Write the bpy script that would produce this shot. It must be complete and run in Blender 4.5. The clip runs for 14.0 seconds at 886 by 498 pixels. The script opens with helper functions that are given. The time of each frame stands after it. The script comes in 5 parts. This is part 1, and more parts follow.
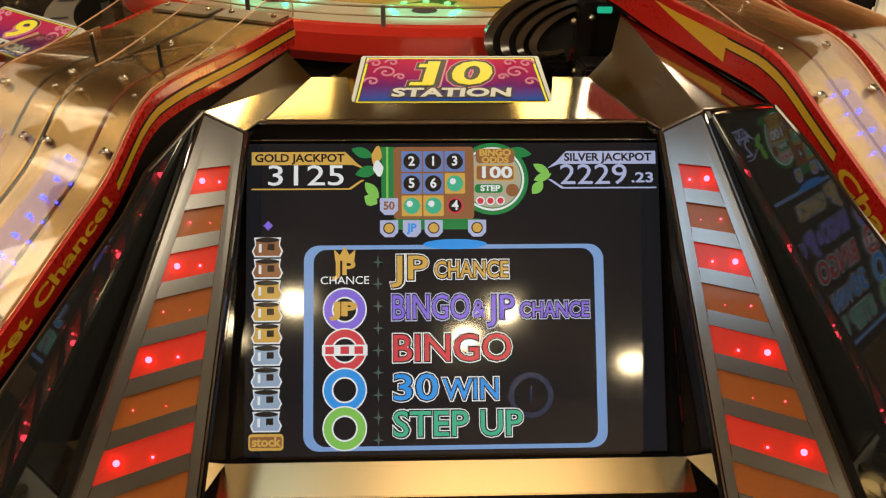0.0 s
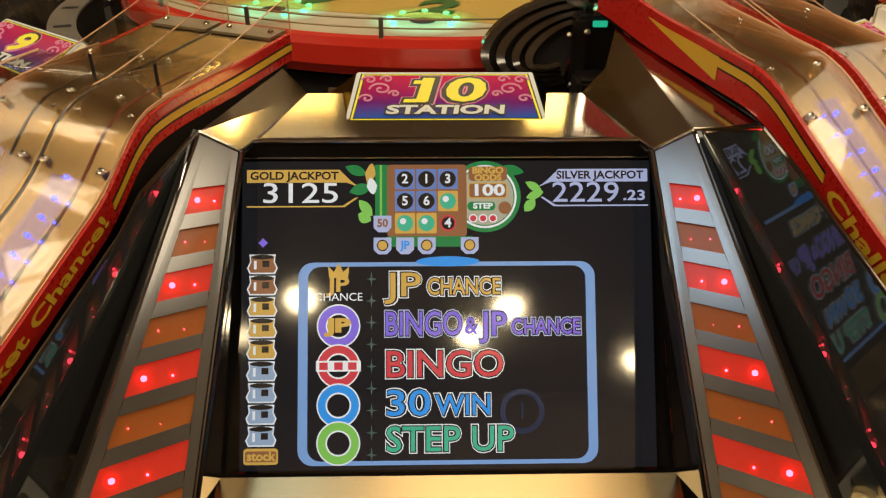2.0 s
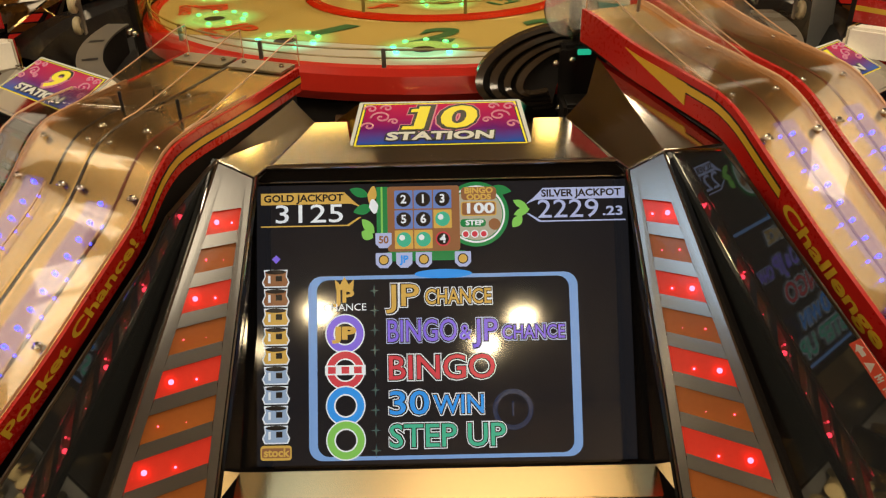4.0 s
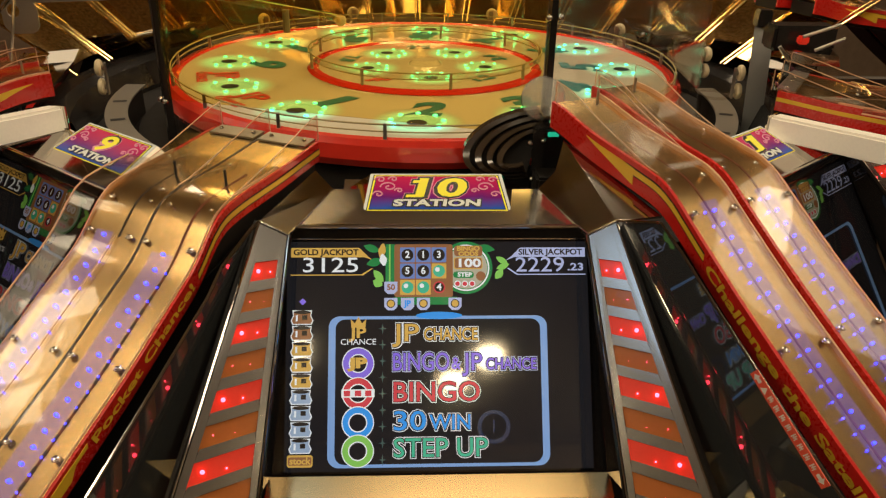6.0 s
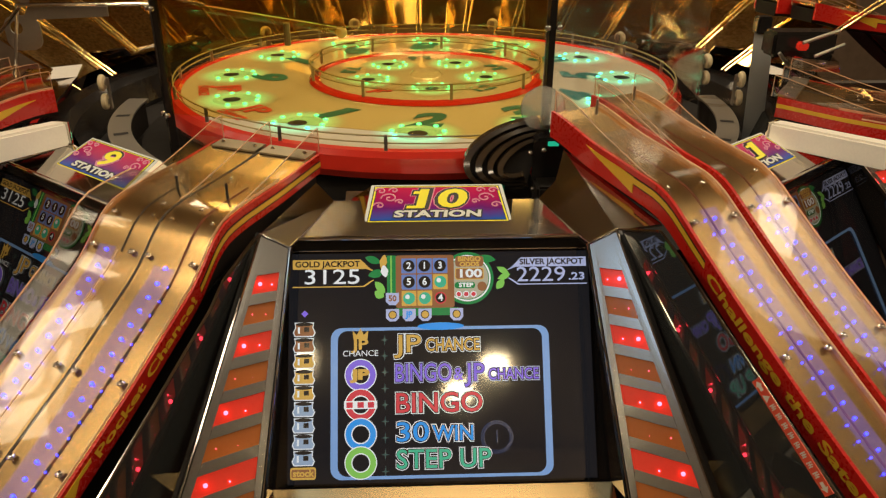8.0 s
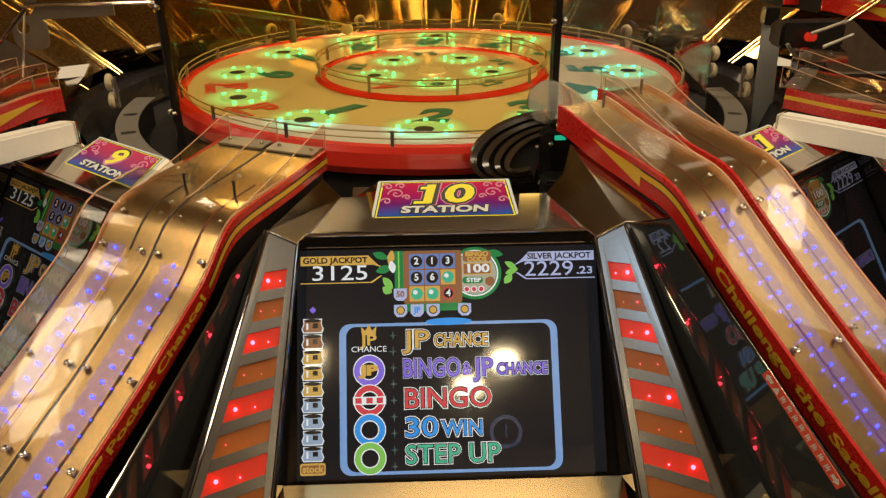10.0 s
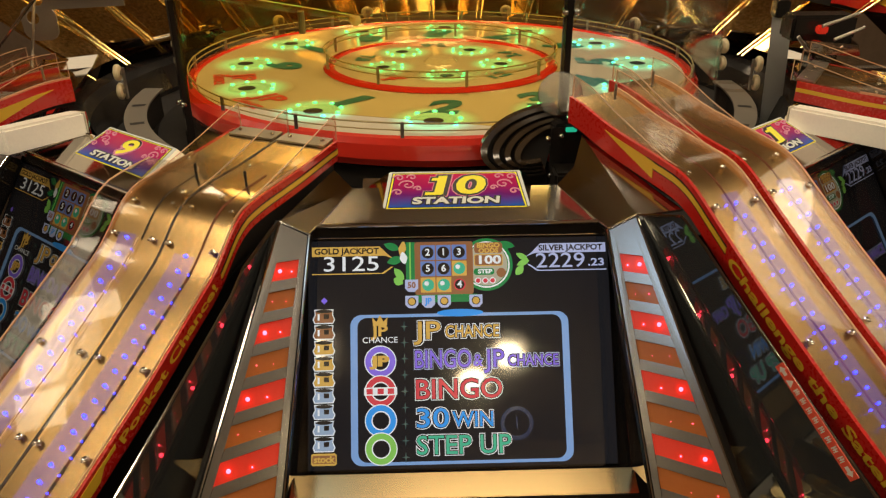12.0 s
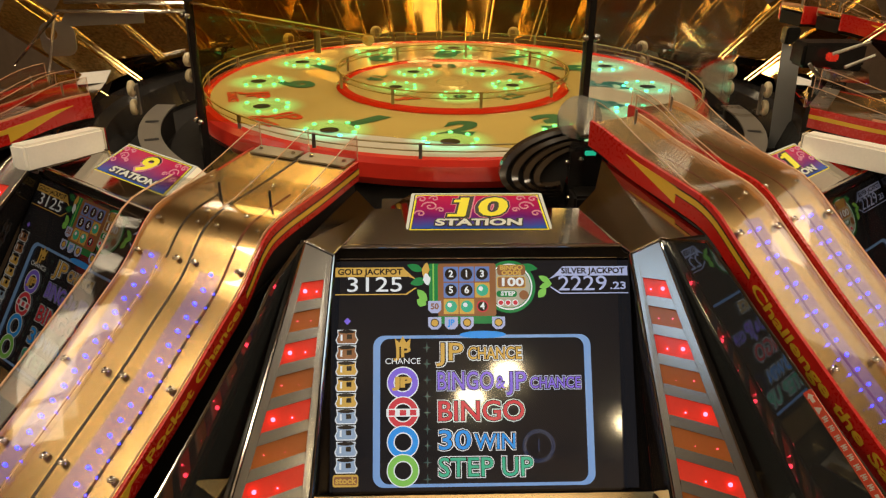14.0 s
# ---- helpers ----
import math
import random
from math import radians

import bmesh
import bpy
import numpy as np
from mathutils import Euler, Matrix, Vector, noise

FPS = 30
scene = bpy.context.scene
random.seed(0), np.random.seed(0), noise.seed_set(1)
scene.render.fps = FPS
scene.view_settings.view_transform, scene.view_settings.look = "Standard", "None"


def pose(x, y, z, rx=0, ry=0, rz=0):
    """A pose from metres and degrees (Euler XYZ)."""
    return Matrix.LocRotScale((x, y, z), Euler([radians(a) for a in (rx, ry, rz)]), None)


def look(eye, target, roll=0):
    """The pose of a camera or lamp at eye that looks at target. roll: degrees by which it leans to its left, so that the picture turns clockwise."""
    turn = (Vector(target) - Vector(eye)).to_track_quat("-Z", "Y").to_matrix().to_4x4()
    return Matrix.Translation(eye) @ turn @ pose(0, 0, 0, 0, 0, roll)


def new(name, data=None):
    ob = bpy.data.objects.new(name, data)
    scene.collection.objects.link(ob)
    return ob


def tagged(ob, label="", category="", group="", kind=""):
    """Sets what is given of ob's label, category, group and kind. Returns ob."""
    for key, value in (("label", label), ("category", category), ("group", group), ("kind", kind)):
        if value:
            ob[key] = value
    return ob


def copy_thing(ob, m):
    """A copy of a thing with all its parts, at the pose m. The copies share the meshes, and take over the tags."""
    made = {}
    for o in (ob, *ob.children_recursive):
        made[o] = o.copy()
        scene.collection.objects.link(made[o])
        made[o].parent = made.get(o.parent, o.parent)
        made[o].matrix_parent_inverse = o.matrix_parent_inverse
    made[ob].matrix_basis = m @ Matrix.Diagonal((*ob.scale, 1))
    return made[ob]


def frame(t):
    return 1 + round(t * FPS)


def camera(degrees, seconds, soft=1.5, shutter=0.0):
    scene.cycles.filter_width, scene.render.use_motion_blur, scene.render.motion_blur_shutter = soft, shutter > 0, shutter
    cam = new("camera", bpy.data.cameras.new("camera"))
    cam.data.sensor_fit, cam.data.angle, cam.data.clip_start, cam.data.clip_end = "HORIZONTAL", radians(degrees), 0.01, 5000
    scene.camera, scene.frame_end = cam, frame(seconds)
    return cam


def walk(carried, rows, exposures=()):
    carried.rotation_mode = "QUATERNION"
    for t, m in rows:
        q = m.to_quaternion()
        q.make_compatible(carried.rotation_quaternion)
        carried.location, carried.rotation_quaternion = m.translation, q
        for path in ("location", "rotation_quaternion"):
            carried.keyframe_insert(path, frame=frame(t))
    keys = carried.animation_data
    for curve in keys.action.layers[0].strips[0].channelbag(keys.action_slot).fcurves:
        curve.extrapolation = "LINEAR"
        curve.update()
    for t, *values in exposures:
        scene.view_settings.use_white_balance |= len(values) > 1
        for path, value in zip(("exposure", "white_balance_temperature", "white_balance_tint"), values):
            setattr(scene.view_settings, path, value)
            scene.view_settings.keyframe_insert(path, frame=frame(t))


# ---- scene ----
cam = camera(60.0, 14.0, soft=1.25)
PATH = [
    (0, (-0.0339, 0.3101, 1.2509), (0.0283, 2.0508, 0.2680), 0.57),
    (0.5, (-0.0344, 0.3092, 1.2484), (0.0274, 2.0495, 0.2648), 0.43),
    (1, (-0.0355, 0.3081, 1.2496), (0.0277, 2.0435, 0.2574), 0.50),
    (1.5, (-0.0308, 0.3090, 1.2554), (0.0250, 2.0452, 0.2643), 0.81),
    (2, (-0.0196, 0.3146, 1.2746), (0.0217, 2.0468, 0.2757), 0.35),
    (2.2, (-0.0302, 0.3144, 1.2795), (0.0361, 2.0394, 0.2696), 0.47),
    (4.3, (0.0044, 0.2145, 1.3312), (-0.0051, 1.9746, 0.3817), -1.41),
    (4.5, (-0.0070, 0.1870, 1.3512), (0.0100, 1.9560, 0.4182), -1.06),
    (5, (-0.0457, 0.1559, 1.3880), (0.0537, 1.9264, 0.4631), 0.27),
    (5.5, (-0.0409, 0.0897, 1.4083), (0.0462, 1.8794, 0.5200), 0.62),
    (6, (-0.0385, 0.0899, 1.4142), (0.0501, 1.8827, 0.5322), 1.12),
    (6.5, (-0.0349, 0.0900, 1.4178), (0.0532, 1.8880, 0.5462), 0.98),
    (7, (-0.0339, 0.0913, 1.4202), (0.0540, 1.8930, 0.5563), 0.72),
    (7.5, (-0.0321, 0.0893, 1.4178), (0.0471, 1.8922, 0.5555), 0.56),
    (8, (-0.0331, 0.0888, 1.4177), (0.0422, 1.8920, 0.5557), 0.27),
    (10.5, (-0.0325, 0.0889, 1.4163), (0.0175, 1.8853, 0.5385), -0.68),
    (11, (-0.0326, 0.0891, 1.4166), (0.0131, 1.8825, 0.5325), -0.76),
    (11.5, (-0.0335, 0.0887, 1.4159), (0.0103, 1.8818, 0.5311), -0.74),
    (12, (-0.0436, 0.0887, 1.4133), (0.0030, 1.8811, 0.5273), -0.41),
    (12.5, (-0.0564, 0.0880, 1.4164), (-0.0041, 1.8816, 0.5331), -0.07),
    (13, (-0.0676, 0.0882, 1.4195), (-0.0063, 1.8885, 0.5507), 0.16),
    (13.5, (-0.0793, 0.0882, 1.4224), (-0.0157, 1.8943, 0.5656), 0.28),
    (14, (-0.0842, 0.0892, 1.4211), (-0.0172, 1.8996, 0.5738), 0.60),
]
walk(cam, [(t, look(eye, aim, roll)) for t, eye, aim, roll in PATH])

# ---- world and light ----
YC, ZW, PHI = 1.878, 1.009, 39.5          # axis of the machine, height of the wheel, angle from seat to seat
world = bpy.data.worlds.new("hall_air")
world.use_nodes = True
world.node_tree.nodes["Background"].inputs[0].default_value = (1.0, 0.72, 0.45, 1)
world.node_tree.nodes["Background"].inputs[1].default_value = 0.10
scene.world = world
scene.view_settings.exposure = 0.0


def area_lamp(name, at, aim, sx, sy, watts, colour):
    d = bpy.data.lights.new(name, "AREA")
    d.shape, d.size, d.size_y, d.energy, d.color = "RECTANGLE", sx, sy, watts, colour
    ob = new(name, d)
    ob.matrix_world = look(at, aim)
    return ob


WARM, COOL = (1.0, 0.82, 0.57), (0.62, 0.82, 1.0)
# Unseen lamps added overhead to brighten the decks, plates, shelf and wheel.
for lx, ly, sx, sy, w in ((-1.5, 0.5, 0.5, 0.9, 19), (1.5, 0.6, 0.5, 0.9, 17), (0.15, 2.35, 0.9, 0.35, 22), (-0.9, 3.6, 0.9, 0.5, 7), (0.7, 3.5, 0.5, 0.5, 6), (0.0, 4.0, 1.8, 0.4, 7),
                          (-2.75, 2.4, 1.3, 2.4, 10), (2.75, 2.4, 1.3, 2.4, 10)):
    area_lamp("ceiling_panel_light", (lx, ly, 2.72), (lx, ly + 0.001, 0), sx, sy, w, WARM)
# Added for side panel tint, shelf brightness and highlights on the rail covers.
for lx, ly, sx, sy, w, c in ((-0.52, 0.10, 0.28, 0.55, 0.9, COOL), (-2.19, 1.37, 0.42, 0.13, 0.42, WARM), (-2.30, 1.20, 0.26, 0.16, 0.28, WARM), (1.66, 3.35, 0.3, 0.4, 0.25, WARM), (2.42, 1.50, 0.22, 0.22, 0.4, WARM), (0.20, 0.16, 0.80, 0.45, 2.8, WARM)):
    area_lamp("ceiling_panel_light", (lx, ly, 2.72), (lx, ly + 0.001, 0), sx, sy, w, c)


# ---- materials ----
def mat(name, base, rough=0.5, metal=0.0, bump=0.0, grain=(40, 40, 40), vary=0.15, emit=None, power=0.0, coat=0.0, spec=0.5):
    m = bpy.data.materials.new(name)
    m.use_nodes = True
    nt = m.node_tree
    b = nt.nodes["Principled BSDF"]
    b.inputs["Metallic"].default_value = metal
    b.inputs["Specular IOR Level"].default_value = spec
    b.inputs["Coat Weight"].default_value = coat
    b.inputs["Coat Roughness"].default_value = 0.06
    co = nt.nodes.new("ShaderNodeTexCoord")
    mp = nt.nodes.new("ShaderNodeMapping")
    mp.inputs["Scale"].default_value = grain
    nt.links.new(co.outputs["Object"], mp.inputs[0])
    n1 = nt.nodes.new("ShaderNodeTexNoise")
    n1.inputs["Scale"].default_value, n1.inputs["Detail"].default_value = 6.0, 5.0
    nt.links.new(mp.outputs[0], n1.inputs[0])
    n2 = nt.nodes.new("ShaderNodeTexNoise")
    n2.inputs["Scale"].default_value, n2.inputs["Detail"].default_value = 9.0, 3.0
    nt.links.new(co.outputs["Object"], n2.inputs[0])
    mx = nt.nodes.new("ShaderNodeMix")
    mx.data_type = "RGBA"
    lo, hi = [c * (1 - vary) for c in base], [min(1, c * (1 + vary)) for c in base]
    mx.inputs[6].default_value, mx.inputs[7].default_value = (*lo, 1), (*hi, 1)
    ad = nt.nodes.new("ShaderNodeMath")
    ad.operation = "MULTIPLY_ADD"
    ad.inputs[1].default_value = 0.5
    nt.links.new(n1.outputs[0], ad.inputs[0])
    half = nt.nodes.new("ShaderNodeMath")
    half.operation = "MULTIPLY"
    half.inputs[1].default_value = 0.5
    nt.links.new(n2.outputs[0], half.inputs[0])
    nt.links.new(half.outputs[0], ad.inputs[2])
    nt.links.new(ad.outputs[0], mx.inputs[0])
    nt.links.new(mx.outputs[2], b.inputs["Base Color"])
    rr = nt.nodes.new("ShaderNodeMapRange")
    rr.inputs[3].default_value, rr.inputs[4].default_value = max(0.01, rough * (0.9 if metal else 0.75)), min(1, rough * (1.1 if metal else 1.25))
    nt.links.new(ad.outputs[0], rr.inputs[0])
    nt.links.new(rr.outputs[0], b.inputs["Roughness"])
    if bump:
        bp = nt.nodes.new("ShaderNodeBump")
        bp.inputs["Strength"].default_value, bp.inputs["Distance"].default_value = bump, 0.001
        nt.links.new(n1.outputs[0], bp.inputs["Height"])
        nt.links.new(bp.outputs[0], b.inputs["Normal"])
    if emit:
        b.inputs["Emission Color"].default_value = (*emit, 1)
        b.inputs["Emission Strength"].default_value = power
    return m


def glow(name, colour, power):
    m = bpy.data.materials.new(name)
    m.use_nodes = True
    b = m.node_tree.nodes["Principled BSDF"]
    b.inputs["Base Color"].default_value = (*[c * 0.3 for c in colour], 1)
    b.inputs["Roughness"].default_value = 0.25
    b.inputs["Emission Color"].default_value = (*colour, 1)
    b.inputs["Emission Strength"].default_value = power
    return m


def clear(name, tint, gloss=0.08, rough=0.03, sheen=(0.95, 0.95, 0.95)):
    m = bpy.data.materials.new(name)
    m.use_nodes = True
    nt = m.node_tree
    nt.nodes.remove(nt.nodes["Principled BSDF"])
    tr = nt.nodes.new("ShaderNodeBsdfTransparent")
    tr.inputs[0].default_value = (*tint, 1)
    gl = nt.nodes.new("ShaderNodeBsdfGlossy")
    gl.inputs["Roughness"].default_value = rough
    gl.inputs[0].default_value = (*sheen, 1)
    lw = nt.nodes.new("ShaderNodeLayerWeight")
    lw.inputs[0].default_value = 0.35
    fr = nt.nodes.new("ShaderNodeMath")
    fr.operation = "POWER"
    fr.inputs[1].default_value = 3.0
    nt.links.new(lw.outputs["Facing"], fr.inputs[0])
    nz = nt.nodes.new("ShaderNodeTexNoise")
    nz.inputs["Scale"].default_value = 30
    ad = nt.nodes.new("ShaderNodeMath")
    ad.operation = "MULTIPLY_ADD"
    ad.inputs[1].default_value = gloss
    nt.links.new(nz.outputs[0], ad.inputs[0])
    nt.links.new(fr.outputs[0], ad.inputs[2])
    mx = nt.nodes.new("ShaderNodeMixShader")
    nt.links.new(ad.outputs[0], mx.inputs[0])
    nt.links.new(tr.outputs[0], mx.inputs[1])
    nt.links.new(gl.outputs[0], mx.inputs[2])
    nt.links.new(mx.outputs[0], nt.nodes["Material Output"].inputs[0])
    return m


STEEL = mat("brushed_steel_deck", (0.84, 0.61, 0.30), 0.24, 1.0, 0.0, (5, 1.5, 1.5), 0.06)
CHROME = mat("polished_steel", (0.64, 0.59, 0.52), 0.09, 1.0, 0.0, (2, 20, 20), 0.04)
BRUSH = mat("brushed_panel_steel", (0.46, 0.46, 0.46), 0.20, 1.0, 0.008, (1.5, 40, 1.5), 0.05)
GREYM = mat("grey_bracket_metal", (0.42, 0.38, 0.32), 0.42, 1.0, 0.1)
RED = mat("red_printed_plate", (0.62, 0.018, 0.012), 0.28, 0, 0.02, vary=0.10, coat=0.5)
YELLOW = mat("yellow_print", (0.85, 0.52, 0.04), 0.35, vary=0.08)
BLACKP = mat("black_print", (0.012, 0.009, 0.008), 0.4)
BLACK = mat("black_plastic", (0.018, 0.016, 0.015), 0.16, vary=0.3, spec=0.35)
DARK = mat("dark_paint", (0.014, 0.011, 0.009), 0.55, vary=0.4, spec=0.2)
MIRROR = mat("dark_mirror_acrylic", (0.012, 0.012, 0.013), 0.045, 0, vary=0.2, coat=1.0)
GOLDF = clear("gold_film", (0.55, 0.37, 0.12), 0.85, 0.13, (1.0, 0.72, 0.30))
GOLDR = mat("gold_rod", (0.95, 0.66, 0.24), 0.15, 1.0)
SMOKE = mat("smoked_mirror", (0.125, 0.135, 0.14), 0.035, 0.75, vary=0.10)
CREAM = mat("cream_wheel_plastic", (0.68, 0.60, 0.43), 0.22, 0, vary=0.05, coat=0.6)
WRED = mat("red_wheel_plastic", (0.70, 0.035, 0.02), 0.2, 0, vary=0.08, coat=0.7)
TEAL = mat("teal_digits", (0.01, 0.16, 0.14), 0.4)
REDINK = mat("red_digits", (0.60, 0.05, 0.02), 0.4)
# Amber windows count as unlit; a faint glow is put into the material.
ORANGE = mat("orange_window_acrylic", (0.42, 0.12, 0.02), 0.25, 0, vary=0.15, coat=0.4, emit=(0.9, 0.22, 0.03), power=0.03)
REDWIN = mat("lit_red_window_acrylic", (0.55, 0.04, 0.02), 0.25, 0, vary=0.15, coat=0.4, emit=(1.0, 0.03, 0.015), power=0.24)
REDLED = glow("red_led", (1.0, 0.035, 0.06), 16)
BLUELED = glow("blue_led", (0.0045, 0.007, 1.0), 45)
GREENLED = glow("green_led", (0.10, 0.95, 0.55), 3.2)
WHITEBAR = mat("white_light_bar", (0.75, 0.68, 0.55), 0.35, 0, emit=(1.0, 0.85, 0.6), power=0.2)


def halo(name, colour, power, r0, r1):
    """Painted lamp glow: emission bright round the lamps, fading outwards from its own middle."""
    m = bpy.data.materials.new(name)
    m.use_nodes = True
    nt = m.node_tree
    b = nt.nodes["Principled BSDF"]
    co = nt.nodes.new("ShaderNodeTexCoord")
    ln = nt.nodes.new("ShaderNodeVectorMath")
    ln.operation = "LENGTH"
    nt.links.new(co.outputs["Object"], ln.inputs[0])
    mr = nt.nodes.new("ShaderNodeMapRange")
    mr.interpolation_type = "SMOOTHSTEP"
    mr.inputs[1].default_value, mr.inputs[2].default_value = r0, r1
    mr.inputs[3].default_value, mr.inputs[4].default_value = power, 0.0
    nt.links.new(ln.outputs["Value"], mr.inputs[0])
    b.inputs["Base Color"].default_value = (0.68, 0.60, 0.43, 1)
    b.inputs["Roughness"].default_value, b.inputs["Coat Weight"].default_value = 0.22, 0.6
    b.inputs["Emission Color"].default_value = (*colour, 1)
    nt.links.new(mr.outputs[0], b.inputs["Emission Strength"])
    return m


HALO = halo("green_led_glow", (0.03, 0.80, 0.42), 1.0, 0.034, 0.092)
HALOS = halo("green_led_glow_small", (0.03, 0.80, 0.42), 1.0, 0.028, 0.074)
SCREWM = mat("bright_screw_steel", (0.86, 0.80, 0.70), 0.22, 1.0, vary=0.05)
IVORY = mat("ivory_roller", (0.70, 0.58, 0.36), 0.4)
COIN = mat("brass_medal", (0.70, 0.50, 0.22), 0.3, 1.0, 0.3)
CLEAR = clear("clear_acrylic", (0.93, 0.91, 0.88), 0.16)
AMBER = clear("amber_acrylic", (0.97, 0.86, 0.52), 0.015)
PANE = clear("enclosure_pane", (0.94, 0.93, 0.91), 0.03)
EDGE = mat("acrylic_cut_edge", (0.72, 0.42, 0.24), 0.3)
GROOVE = mat("dark_groove", (0.05, 0.035, 0.025), 0.5)
REDGROOVE = mat("red_brown_groove", (0.22, 0.05, 0.025), 0.4)
GREYP = mat("grey_painted_steel", (0.42, 0.42, 0.40), 0.45, vary=0.12)
STICKER = mat("red_warning_sticker", (0.80, 0.10, 0.05), 0.4)
WHITEP = mat("white_print", (0.80, 0.78, 0.74), 0.45)


# ---- mesh helpers ----
def V(*a):
    return Vector(a)


def part(name, bm, material, parent, label="", smooth=False):
    me = bpy.data.meshes.new(name)
    bmesh.ops.recalc_face_normals(bm, faces=bm.faces)
    bm.to_mesh(me)
    bm.free()
    me.materials.append(material)
    if smooth:
        for p in me.polygons:
            p.use_smooth = True
        me.set_sharp_from_angle(angle=radians(32))
    ob = new(name, me)
    if parent is not None:
        ob.parent = parent
    if label:
        tagged(ob, label)
    return ob


def holder(name, label, category, group="", kind="", m=None):
    ob = new(name)
    ob.empty_display_size = 0.02
    if m is not None:
        ob.matrix_world = m
    return tagged(ob, label, category, group, kind)


def add_slab(bm, pts, thick):
    """A plate from a ring of points, given a thickness vector."""
    t = Vector(thick)
    a = [bm.verts.new(Vector(p)) for p in pts]
    b = [bm.verts.new(Vector(p) + t) for p in pts]
    bm.faces.new(a)
    bm.faces.new(b[::-1])
    for i in range(len(a)):
        j = (i + 1) % len(a)
        bm.faces.new((a[i], b[i], b[j], a[j]))
    return bm


def slab(pts, thick, bevel=0.0):
    bm = add_slab(bmesh.new(), pts, thick)
    if bevel:
        bmesh.ops.bevel(bm, geom=list(bm.edges), offset=bevel, segments=2, affect="EDGES")
    return bm


def add_box(bm, c, size, m=None):
    x, y, z = c
    a, b, d = (s / 2 for s in size)
    vs = []
    for dz in (-d, d):
        for dx, dy in ((-a, -b), (a, -b), (a, b), (-a, b)):
            p = Vector((x + dx, y + dy, z + dz))
            vs.append(bm.verts.new(m @ p if m else p))
    for f in ((0, 3, 2, 1), (4, 5, 6, 7), (0, 1, 5, 4), (1, 2, 6, 5), (2, 3, 7, 6), (3, 0, 4, 7)):
        bm.faces.new([vs[i] for i in f])
    return bm


def box(c, size, bevel=0.0):
    bm = add_box(bmesh.new(), c, size)
    if bevel:
        bmesh.ops.bevel(bm, geom=list(bm.edges), offset=bevel, segments=2, affect="EDGES")
    return bm


def add_tube(bm, pts, r, n=8, closed=False):
    pts = [Vector(p) for p in pts]
    rings = []
    for i, p in enumerate(pts):
        a = pts[i - 1] if (i or closed) else p
        b = pts[(i + 1) % len(pts)] if (i < len(pts) - 1 or closed) else p
        d = (b - a).normalized()
        u = d.cross(V(0, 0, 1))
        u = u.normalized() if u.length > 1e-4 else V(1, 0, 0)
        w = u.cross(d)
        rings.append([bm.verts.new(p + r * (math.cos(k * math.tau / n) * u + math.sin(k * math.tau / n) * w)) for k in range(n)])
    for i in range(len(rings) - (0 if closed else 1)):
        A, B = rings[i], rings[(i + 1) % len(rings)]
        for k in range(n):
            bm.faces.new((A[k], A[(k + 1) % n], B[(k + 1) % n], B[k]))
    if not closed:
        bm.faces.new(rings[0][::-1])
        bm.faces.new(rings[-1])
    return bm


def tube(pts, r, n=8, closed=False):
    return add_tube(bmesh.new(), pts, r, n, closed)


def lathe(profile, n=48, c=(0, 0, 0), a0=0.0, a1=math.tau):
    """Turned about a vertical axis through c; profile of (radius, height)."""
    bm = bmesh.new()
    whole = abs(a1 - a0 - math.tau) < 1e-6
    cnt = n if whole else n + 1
    rings = []
    for i in range(cnt):
        a = a0 + (a1 - a0) * i / n
        rings.append([bm.verts.new((c[0] + r * math.sin(a), c[1] - r * math.cos(a), c[2] + z)) for r, z in profile])
    for i in range(n):
        A, B = rings[i], rings[(i + 1) % cnt]
        for k in range(len(profile) - 1):
            q = [A[k], A[k + 1], B[k + 1], B[k]]
            bm.faces.new(q)
    bmesh.ops.remove_doubles(bm, verts=bm.verts, dist=1e-6)
    return bm


def ball(c, r, flat=1.0, u=12, v=8):
    bm = bmesh.new()
    bmesh.ops.create_uvsphere(bm, u_segments=u, v_segments=v, radius=r)
    for q in bm.verts:
        q.co.z *= flat
        q.co += Vector(c)
    return bm


def letters(name, body, size, material, parent, m, width=0.0, extrude=0.0006, align="CENTER", bold=0.0, label="", lean=0.0):
    """Words as a flat mesh in the built-in font, set by the pose m under a parent."""
    cu = bpy.data.curves.new(name, "FONT")
    cu.body, cu.size, cu.extrude, cu.align_x, cu.align_y, cu.resolution_u = body, size, extrude, align, "CENTER", 3
    cu.offset = bold
    tmp = bpy.data.objects.new(name, cu)
    scene.collection.objects.link(tmp)
    bpy.context.view_layer.update()
    me = bpy.data.meshes.new_from_object(tmp.evaluated_get(bpy.context.evaluated_depsgraph_get()))
    bpy.data.objects.remove(tmp)
    bpy.data.curves.remove(cu)
    if width and len(me.vertices):
        xs = [v.co.x for v in me.vertices]
        k = width / max(1e-6, max(xs) - min(xs))
        for v in me.vertices:
            v.co.x *= k
    for v in me.vertices:
        v.co.x += lean * v.co.y
    me.materials.clear()
    me.materials.append(material)
    me.name = name
    ob = new(name, me)
    ob.parent = parent
    ob.matrix_local = m
    if label:
        tagged(ob, label)
    return ob


def turn(deg):
    return Matrix.Translation((0, YC, 0)) @ Matrix.Rotation(radians(deg), 4, "Z") @ Matrix.Translation((0, -YC, 0))


def both(p):
    return Vector(p), Vector((-p[0], p[1], p[2]))


